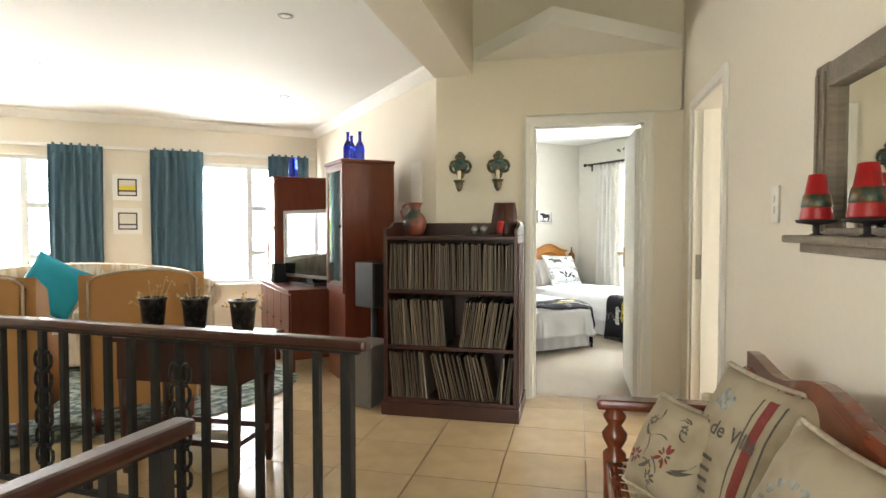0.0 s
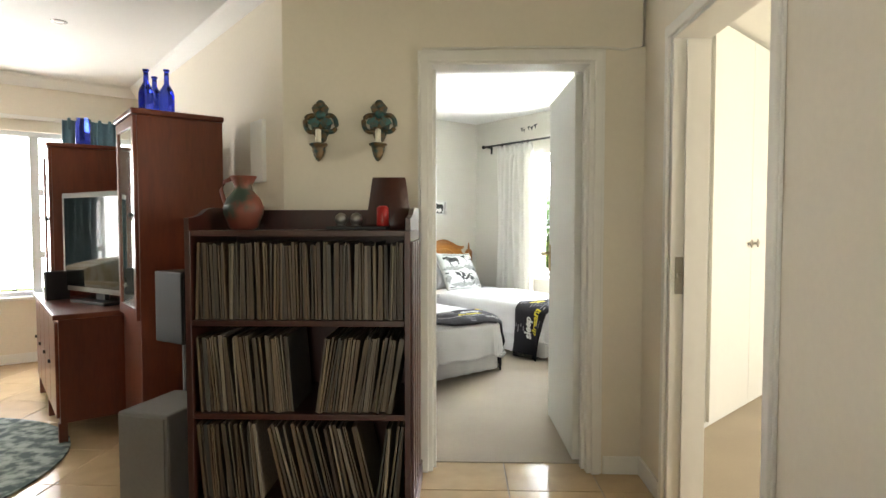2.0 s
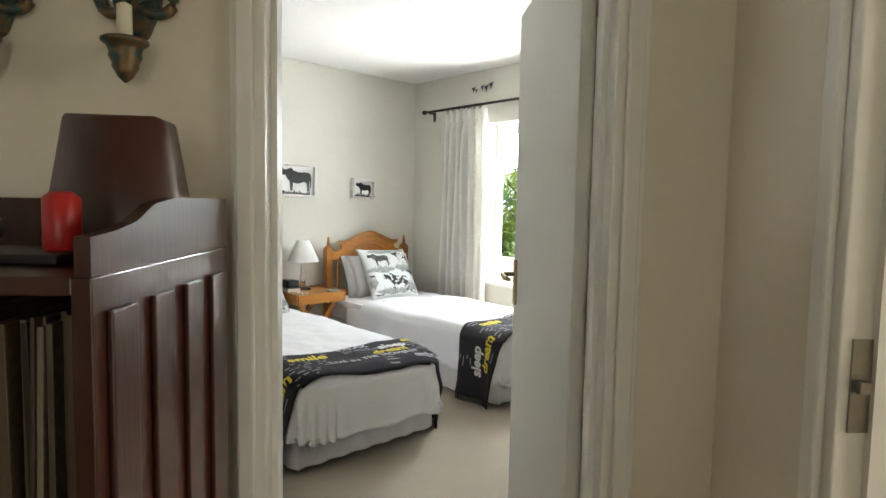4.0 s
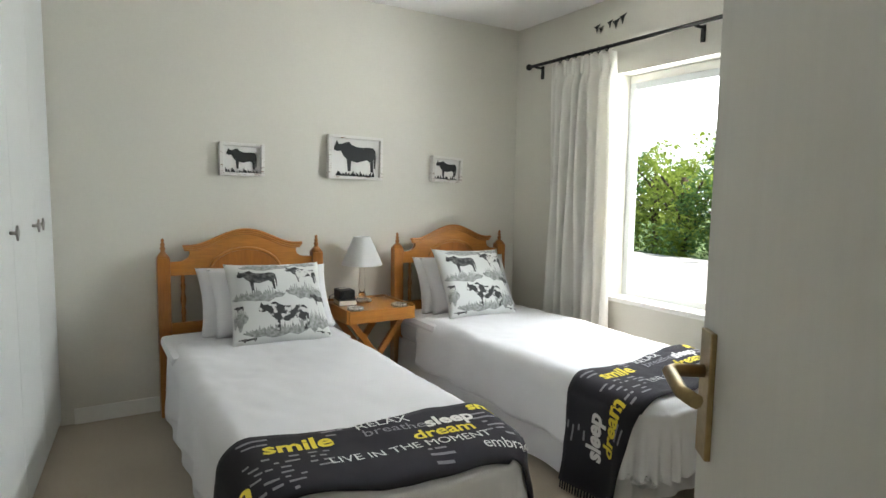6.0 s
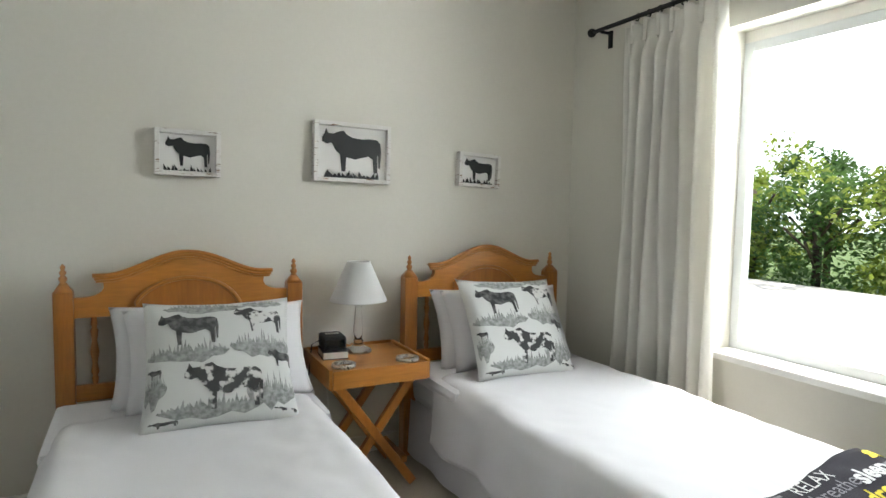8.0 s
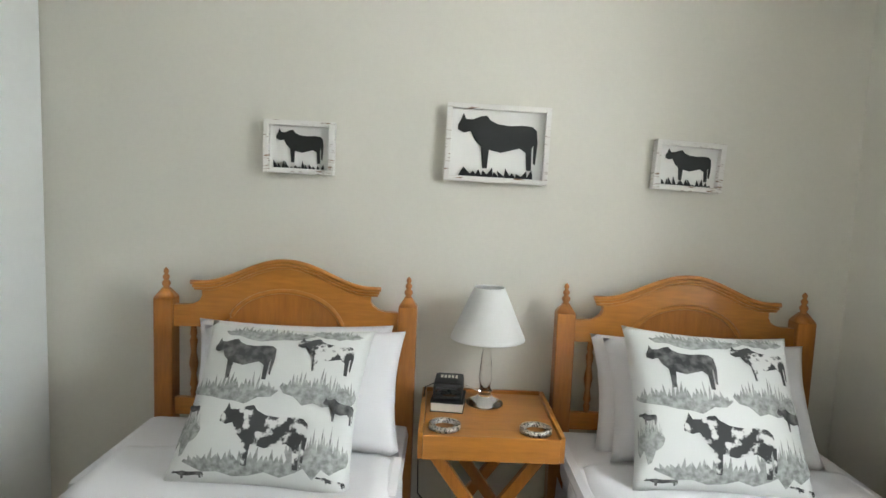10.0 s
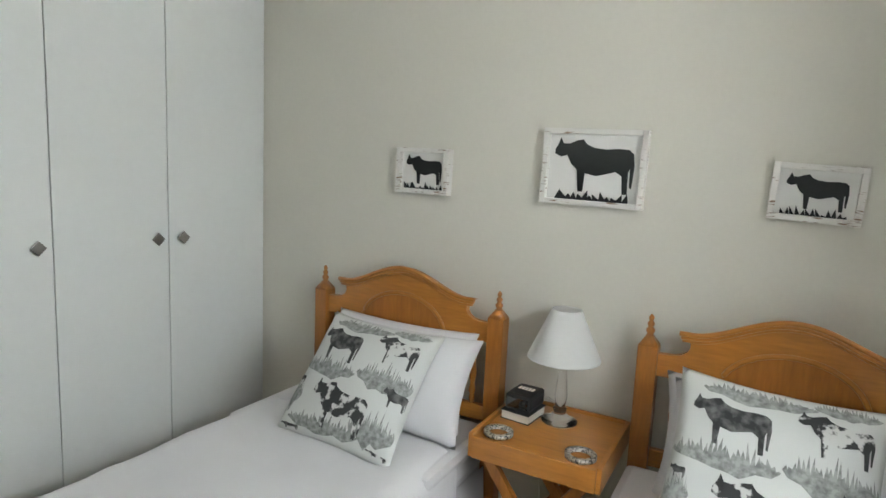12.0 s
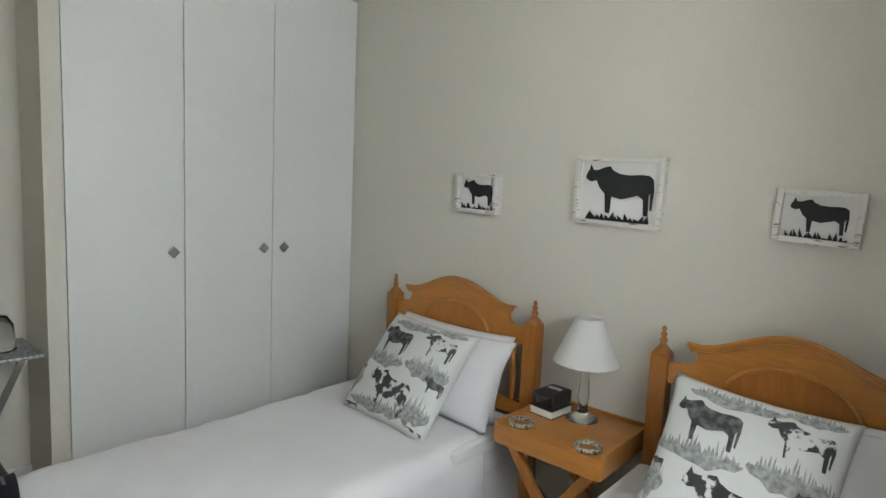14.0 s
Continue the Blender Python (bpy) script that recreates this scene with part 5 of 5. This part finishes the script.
for x in (-0.32, 0.32):
    for y in (-0.165, 0.165):
        bm = lathe(bmesh.new(), [(0.018, 0.001), (0.022, 0.03), (0.030, 0.35), (0.034, 0.50)], 4, Matrix.Translation((x, y, 0)) @ pose(0, 0, 0, 0, 0, 45))
        part("leg", bm, "mahogany", ta)
for a in (-0.165, 0.165):
    part("stretcher", B(-0.31, 0.31, a - 0.012, a + 0.012, 0.18, 0.21), "mahogany", ta)
for a in (-0.32, 0.32):
    part("stretcher", B(a - 0.012, a + 0.012, -0.15, 0.15, 0.181, 0.209), "mahogany", ta)
for k, x in enumerate((-0.28, -0.04, 0.27)):
    po = thing("flower_pot", "black ribbed pot with dry flower stems", "flower pot", at_hall(-1.86 + x, 2.83 + 0.03 * (k % 2), 0.726), "pots on the table")
    bm = lathe(bmesh.new(), [(0.045, 0), (0.052, 0.01), (0.068, 0.165), (0.076, 0.175), (0.076, 0.185), (0.066, 0.185), (0.060, 0.14)], 20)
    part("pot", bm, "potglass", po)
    bm = bmesh.new()
    rd = random.Random(k)
    for j in range(11):
        a, s = rd.uniform(0, 6.3), rd.uniform(0.02, 0.12)
        tip = (s * math.cos(a), s * math.sin(a), rd.uniform(0.17, 0.29 if k < 2 else 0.25))
        tube(bm, [(0.3 * tip[0], 0.3 * tip[1], 0.11), tip], 0.002, 4)
        for _ in range(3):
            bmesh.ops.create_icosphere(bm, subdivisions=1, radius=rd.uniform(0.004, 0.008), matrix=Matrix.Translation((tip[0] + rd.uniform(-0.012, 0.012), tip[1] + rd.uniform(-0.012, 0.012), tip[2] - rd.uniform(0, 0.03))))
    tagged(part("dry_foliage", bm, "dry", po, "dry flower stems"), kind="stuff")
solo("basket", lathe(bmesh.new(), [(0.10, 0.001), (0.14, 0.14), (0.145, 0.15), (0.13, 0.14), (0.09, 0.01)], 24), "ivory", "pale round basin under the table", "basin", at_hall(-1.78, 2.83, 0.003))

# ---- living room furniture ----
sb = thing("subwoofer", "grey box loudspeaker standing on the tiled floor", "loudspeaker", at_hall(-1.38, 4.19, 0.003, -14))
part("cabinet", B(-0.13, 0.13, -0.18, 0.18, 0, 0.44, bevel=0.012), "grey_box", sb)
part("front_panel", B(-0.118, 0.118, -0.188, -0.1805, 0.012, 0.428, bevel=0.003), "grey_box", sb)
sp = thing("loudspeaker", "black loudspeaker on a stand", "loudspeaker", pose(1.80, 4.42, 0.003, 0, 0, 20))
part("cabinet", B(-0.11, 0.11, -0.11, 0.11, 0.66, 1.02, bevel=0.008), "black", sp)
part("grille", B(-0.10, 0.10, -0.116, -0.1105, 0.67, 1.01), "black", sp)
part("pole", lathe(bmesh.new(), [(0.03, 0.02), (0.03, 0.66)], 12), "black", sp)
part("base", B(-0.12, 0.12, -0.12, 0.12, 0, 0.02, bevel=0.004), "black", sp)


def tall_cabinet(x0, x1, y0, y1, z0, z1, door_low, name, label):
    ob = thing(name, label, "cabinet")
    part("body", B(x0 + 0.02, x1, y0, y1, z0, z1 - 0.03, bevel=0.003), "cherry", ob)
    part("cornice", B(x0 - 0.01, x1 + 0.005, y0 - 0.015, y1 + 0.015, z1 - 0.03, z1, bevel=0.008), "cherry", ob)
    for a, c, d, e in ((y0, y0 + 0.05, door_low, z1 - 0.035), (y1 - 0.05, y1, door_low, z1 - 0.035), (y0 + 0.05, y1 - 0.05, z1 - 0.09, z1 - 0.035), (y0 + 0.05, y1 - 0.05, door_low, door_low + 0.06)):
        part("door_frame", B(x0, x0 + 0.019, a, c, d, e, bevel=0.002), "cherry", ob)
    part("glass", B(x0 + 0.008, x0 + 0.012, y0 + 0.05, y1 - 0.05, door_low + 0.06, z1 - 0.09), "cabglass", ob, "reflecting glass pane")
    bm = bmesh.new()
    bmesh.ops.create_icosphere(bm, subdivisions=2, radius=0.014, matrix=Matrix.Translation((x0 - 0.012, y0 + 0.03, (door_low + z1) / 2)))
    part("knob", bm, "black_iron", ob)
    return ob


tall_cabinet(1.60, 2.06, 4.63, 5.10, 0.003, 1.865, 0.75, "tall_cabinet", "tall cherry-wood cabinet with a glass door")
tv = thing("tv_unit", "cherry-wood television unit with cupboards below", "tv unit")
for y in (5.20, 5.83, 6.50):
    for x in (1.31, 2.05):
        part("leg", B(x - 0.02, x + 0.025, y - 0.025, y + 0.025, 0.003, 0.12, bevel=0.004), "cherry", tv)
part("body", B(1.30, 2.08, 5.17, 6.53, 0.12, 0.72, bevel=0.003), "cherry", tv)
part("top", B(1.27, 2.09, 5.14, 6.56, 0.72, 0.75, bevel=0.006), "cherry", tv)
for k in range(4):
    d = part("door", B(1.282, 1.2995, 5.19 + 0.335 * k, 5.51 + 0.335 * k, 0.15, 0.70, bevel=0.004), "cherry", tv)
    part("knob", B(1.268, 1.2815, 5.47 + 0.335 * k, 5.49 + 0.335 * k, 0.42, 0.44, bevel=0.003), "black_iron", d)
part("back_board", B(2.05, 2.08, 5.17, 6.2, 0.7505, 1.80), "cherry", tv)
tall_cabinet(1.35, 2.08, 6.12, 6.53, 0.751, 1.83, 0.76, "glass_cabinet", "cherry-wood display cabinet on the television unit")
te = thing("television", "flat television with a grey frame on the unit", "television", pose(1.58, 5.58, 0.751, 0, 0, -70))
part("frame", B(-0.44, 0.44, -0.02, 0.03, 0.06, 0.72, bevel=0.008), "grey_box", te)
part("screen", B(-0.405, 0.405, -0.0235, -0.0205, 0.095, 0.685), "screen", te, "dark glossy screen")
part("stand", B(-0.2, 0.2, -0.1, 0.1, 0, 0.02, bevel=0.005), "black", te)
part("neck", B(-0.05, 0.05, -0.01, 0.02, 0.02, 0.0595), "black", te)
for k in range(5):
    solo("case", B(-0.008, 0.008, -0.07, 0.07, 0, 0.19), "black", "black media case standing on the television unit", "media case", pose(1.37, 6.04 - 0.026 * k, 0.751, 0, 0, 90 + 12), "media cases")
for x, y, h in ((1.70, 4.78, 0.24), (1.76, 4.86, 0.225), (1.80, 4.76, 0.25)):
    bo = solo("bottle", lathe(bmesh.new(), [(0.036, 0), (0.04, 0.01), (0.04, 0.11), (0.034, 0.135), (0.014, 0.17), (0.012, h - 0.012), (0.017, h - 0.01), (0.017, h)], 20), "cobalt", "cobalt blue glass bottle on the tall cabinet", "bottle", pose(x, y, 1.866), "blue bottles")
solo("jar", lathe(bmesh.new(), [(0.045, 0), (0.05, 0.01), (0.05, 0.17), (0.038, 0.19), (0.045, 0.20)], 20), "cobalt", "blue glass jar on the display cabinet", "jar", pose(1.58, 6.25, 1.831))


def armchair(x, y, turn):
    ob = thing("armchair", "tan upholstered wingback armchair", "armchair", pose(x, y, 0.012, 0, 0, turn), "tan armchairs")
    bk = [(-0.30, 0.15), (0.30, 0.15)] + [(0.31 - 0.62 * k / 16, 0.95 + 0.065 * math.sin(math.pi * k / 16) ** 0.5) for k in range(17)]
    bm = prism(bmesh.new(), bk, -0.05, 0.08)
    bmesh.ops.bevel(bm, geom=list(bm.edges), offset=0.02, segments=2, affect="EDGES")
    rest = part("backrest", bm, "armchair", ob)
    part("piping", tube(bmesh.new(), [(x, -0.052, z) for x, z in [(0.305, 0.16)] + bk[2:] + [(-0.305, 0.16)]], 0.008, 6), "cord", rest, "pale cord piping")
    for s in (-1, 1):
        bm = prism(bmesh.new(), [(0.0, 0.15), (0.62, 0.15), (0.62, 0.55), (0.30, 0.60), (0.22, 0.90), (0.0, 0.99)], s * 0.31 - 0.05, s * 0.31 + 0.05)
        for p in bm.verts:
            p.co = Vector((p.co.y, p.co.x, p.co.z))
        part("wing", bm, "armchair", ob)
    part("seat", B(-0.26, 0.26, 0.08, 0.64, 0.15, 0.46, bevel=0.04), "armchair", ob)
    for sx in (-0.27, 0.27):
        for yy in (0.0, 0.58):
            part("leg", lathe(bmesh.new(), [(0.016, 0), (0.024, 0.16)], 10, Matrix.Translation((sx, yy, 0))), "cherry", ob)


armchair(0.14, 4.20, 2)
armchair(-0.78, 4.15, -8)
so_ = thing("sofa", "cream striped sofa with rolled arms below the window", "sofa", pose(-0.45, 6.85, 0.003))
part("base", B(-1.05, 1.05, -0.75, 0.10, 0.05, 0.42, bevel=0.03), "sofa", so_)
bm = prism(bmesh.new(), [(-1.1, 0.3)] + [(-1.1 + 2.2 * k / 24, 0.80 + 0.14 * math.sin(math.pi * k / 24) ** 0.6) for k in range(25)] + [(1.1, 0.3)], -0.12, 0.16)
bmesh.ops.bevel(bm, geom=list(bm.edges), offset=0.03, segments=2, affect="EDGES")
part("backrest", bm, "sofa", so_)
for s in (-1, 1):
    bm = B(s * 1.12 - 0.09, s * 1.12 + 0.09, -0.8, 0.12, 0.05, 0.62, bevel=0.03)
    part("arm", bm, "sofa", so_)
    bm = lathe(bmesh.new(), [(0.06, 0), (0.13, 0.01), (0.13, 0.9), (0.06, 0.92)], 22, Matrix.Translation((s * 1.14, -0.81, 0.66)) @ pose(0, 0, 0, -90, 0, 0))
    part("arm_roll", bm, "sofa", so_)
for x in (-0.52, 0.52):
    part("seat_cushion", B(x - 0.5, x + 0.5, -0.74, -0.13, 0.421, 0.54, bevel=0.04), "sofa", so_)
cu = thing("cushion", "bright teal cushion on the sofa", "cushion", pose(-0.55, 6.0, 0.79, 0, 0, 0) @ pose(0, 0, 0, 70, 30, 0))
part("cover", pillow_mesh(puffy(0.48, 0.48, 0.16, 2)), "teal", cu)
bm = bmesh.new()
bmesh.ops.create_circle(bm, cap_ends=True, segments=60, radius=1.0)
bmesh.ops.scale(bm, vec=(1.55, 1.15, 1), verts=bm.verts)
r = bmesh.ops.extrude_face_region(bm, geom=list(bm.faces))
for v in r["geom"]:
    if isinstance(v, bmesh.types.BMVert):
        v.co.z += 0.008
solo("rug", bm, "rug", "dark green patterned oval rug", "rug", pose(-0.2, 5.25, 0.003))
for x, w in ((-0.50, 0.56), (0.53, 0.62), (1.85, 0.55)):
    curtain("curtain", "pleated blue curtain hanging at the living-room window", w, 0.06, 2.22, 6, "blue_curtain", pose(x, 7.66, 0), 0.9, 0.035)
solo("curtain_rail", B(-2.6, 2.2, 7.70, 7.73, 2.20, 2.235, bevel=0.004), "white", "white curtain rail above the windows", "curtain rail")
for z, mat in ((1.77, "txt_yellow"), (1.38, "paper")):
    pc = thing("picture", "small framed landscape in a white frame", "picture", pose(0.0, 7.749, z), "living-room pictures")
    for a, c, d, e in ((-0.15, -0.10, -0.15, 0.15), (0.10, 0.15, -0.15, 0.15), (-0.10, 0.10, 0.10, 0.15), (-0.10, 0.10, -0.15, -0.10)):
        part("frame", B(a, c, -0.03, -0.001, d, e, bevel=0.002), "white", pc)
    part("mount", B(-0.10, 0.10, -0.012, -0.003, -0.10, 0.10), "black", pc)
    for k, (z0, z1, mt) in enumerate(((0.02, 0.085, "paper"), (-0.03, 0.02, mat), (-0.05, -0.03, "ink"), (-0.085, -0.05, "txt_white"))):
        part("painted_band", B(-0.085, 0.085, -0.0155, -0.0125, z0, z1), mt, pc)
solo("wall_picture", B(2.215, 2.239, 4.44, 4.62, 1.5, 1.85, bevel=0.002), "white", "small white framed picture beside the cabinet", "picture")
for x, y in ((0.94, 3.67), (1.414, 5.89), (-0.6, 5.6)):
    dl = thing("downlight", "small round recessed ceiling downlight", "downlight", pose(x, y, 2.599), "ceiling downlights")
    part("rim", lathe(bmesh.new(), [(0.030, 0.0), (0.045, -0.004), (0.05, 0.0)], 20, cap=False), "chrome", dl)
    part("bulb", lathe(bmesh.new(), [(0.029, -0.003), (0.029, -0.001)], 16), "shade", dl)


# ---- outside ----
solo("ground", B(-60, 70, -60, 70, -0.6, -0.5), "lawn", "lawn round the house", "", kind="structure")
solo("terrace", B(6.3, 15.0, -6, 18, -0.5, -0.12), "paving", "pale sunlit paved terrace", "", kind="structure")
solo("pavement", B(-8, 6.3, 7.97, 13.0, -0.5, -0.2), "paving", "pale sunlit paving by the living room", "", kind="structure")


# emissive curved backdrop; its glow makes the sky look overexposed white
m, t, b = nodes_of("white_sky_glow")
b.inputs["Base Color"].default_value = (0.8, 0.85, 0.9, 1)
b.inputs["Emission Color"].default_value, b.inputs["Emission Strength"].default_value = (0.93, 0.97, 1, 1), 1.6
M["sky_glow"] = m
bm = grid(bmesh.new(), 24, 2, lambda i, j: (66 * math.cos(i * 2.2 - 1.1), 66 * math.sin(i * 2.2 - 1.1), -0.55 + 42 * j))
structure("backdrop", bm, "sky_glow", "glowing white sky backdrop beyond the garden")


def tree(x, y, h, spread, mat, seed, n=900, leaf=0.16):
    rnd = random.Random(seed)
    ob = thing("tree", "leafy green garden tree in sunlight" if mat == "leaf_a" else "dark green leafy garden shrub", "tree", pose(x, y, -0.5), "garden trees")
    bm = bmesh.new()
    tube(bm, [(0, 0, 0), (0.06, 0.03, h * 0.3), (-0.04, 0.05, h * 0.7)], 0.09, 8)
    for k in range(7):
        a = k * 0.9 + seed
        z = h * rnd.uniform(0.2, 0.6)
        tube(bm, [(0, 0, z), (0.5 * spread * math.cos(a), 0.5 * spread * math.sin(a), z + h * 0.25)], 0.03, 6)
    part("trunk", bm, "bark", ob)
    vs, fs = [], []
    clumps = [(rnd.gauss(0, spread * 0.42), rnd.gauss(0, spread * 0.42), h * rnd.uniform(0.08, 0.95), rnd.uniform(0.25, 0.55)) for _ in range(34)]
    for k in range(n):
        cx, cy, cz, r = rnd.choice(clumps)
        d = Vector((rnd.gauss(0, 1), rnd.gauss(0, 1), rnd.gauss(0, 1))).normalized() * r * rnd.uniform(0.5, 1)
        p = Vector((cx, cy, cz)) + d
        if p.z < 0.02:
            p.z = 0.05
        q = Euler((rnd.uniform(-0.9, 0.9), rnd.uniform(-0.9, 0.9), rnd.uniform(0, 6.3))).to_matrix()
        l = leaf * rnd.uniform(0.6, 1.2)
        i = len(vs)
        vs += [p + q @ Vector(c) * l for c in ((-0.5, 0, 0), (0, -0.24, 0.07), (0.55, 0, -0.06), (0, 0.24, 0.07))]
        fs += [(i, i + 1, i + 2), (i, i + 2, i + 3)]
    me = bpy.data.meshes.new("crown")
    me.from_pydata(vs, [], fs)
    me.materials.append(M[mat])
    c = new("crown", me)
    c.parent = ob
    return ob


rt = random.Random(4)
for k in range(11):
    tree(16.2 + rt.uniform(0, 1.2), 2.5 + k * 1.5, 2.8 + rt.uniform(-0.3, 0.5), 1.35, "leaf_a" if k % 3 else "leaf_b", k, 2600, 0.17)
for k in range(8):
    tree(18.5 + rt.uniform(0, 1), 1.0 + k * 2.4, 3.0 + rt.uniform(-0.2, 0.5), 1.6, "leaf_b", 40 + k, 2000, 0.2)
for k in range(6):
    tree(-9 + k * 3.6 + rt.uniform(-0.8, 0.8), 19 + rt.uniform(0, 3), 4.5 + rt.uniform(-0.5, 1.0), 1.9, "leaf_a", 70 + k, 1500, 0.26)
fn = thing("fence", "weathered garden fence beyond the lawn", "fence", pose(-6, 15.5, -0.5))
for k in range(9):
    part("post", B(k * 1.5 - 0.04, k * 1.5 + 0.04, -0.04, 0.04, 0, 1.2), "driftwood", fn)
for z in (0.3, 0.6, 0.9, 1.15):
    part("rail", B(0, 12, -0.062, -0.041, z - 0.05, z + 0.05), "driftwood", fn)


# ---- hall and living-room floor: base, then its tiles ----
PITCH = 0.44


def is_hall(u, v):
    p = hall(u, v)
    well = u < -0.98 and v < 2.12 and u > -4.2
    if well or p.x < -3.6 or p.y > 7.9 or v < -2.2:
        return False
    return (u < 0.98 and v < 4.72) if u > -0.9 else (p.x < 2.36 and p.y < 7.9)


bm = B(-0.97, 0.9, -2.15, 4.62, -0.12, -0.007)
box(bm, -4.6, -0.97, 2.10, 4.5, -0.12, -0.008)
structure("floor_hall", bm, "grout", "beige ceramic tiled hall floor", HALL)
structure("floor_living", B(-3.7, 2.26, 4.0, 7.8, -0.12, -0.009), "grout", "grout bed of the living-room floor")
structure("stairwell_floor", B(-4.6, -0.97, -2.15, 2.1, -1.5, -1.4), "hallwall", "floor at the foot of the stairwell", HALL)
bm = B(-1.0, -0.97, -2.1, 2.1, -1.4, -0.008)
box(bm, -4.6, -1.0, 2.10, 2.12, -1.4, -0.008)
structure("stairwell_lining", bm, "hallwall", "cream plastered stairwell lining", HALL)
cells = []
for i in range(-16, 4):
    for j in range(-17, 14):
        u, v = 0.18 + PITCH * (i + 0.5), 4.29 + PITCH * (j + 0.5)
        if is_hall(u, v):
            cells.append((max(0, 1.5 - v) * 3 + abs(u) * 0.6 + abs(v - 3.5) * 0.5, u, v))
cells.sort()
tile_mesh = mesh_of("tile", B(-PITCH / 2 + 0.003, PITCH / 2 - 0.003, -PITCH / 2 + 0.003, PITCH / 2 - 0.003, -0.009, 0.0, bevel=0.0015), M["tile"])
floor_ob = bpy.data.objects["floor_hall"]
rnd = random.Random(8)
for _, u, v in cells[:300]:
    ob = new("tile", tile_mesh)
    ob.parent = floor_ob
    last = v > 4.2
    ob.matrix_basis = pose(u, 4.455 if last and u > -0.9 else v, rnd.uniform(-0.0006, 0.0004), 0, 0, 0) @ Matrix.Diagonal((1, 0.74 if last and u > -0.9 else 1, 1, 1))
rest = bmesh.new()
for _, u, v in cells[300:]:
    box(rest, u - PITCH / 2 + 0.003, u + PITCH / 2 - 0.003, v - PITCH / 2 + 0.003, v + PITCH / 2 - 0.003, -0.009, 0.0)
if cells[300:]:
    tagged(part("tiles", rest, "tile", floor_ob), kind="stuff")
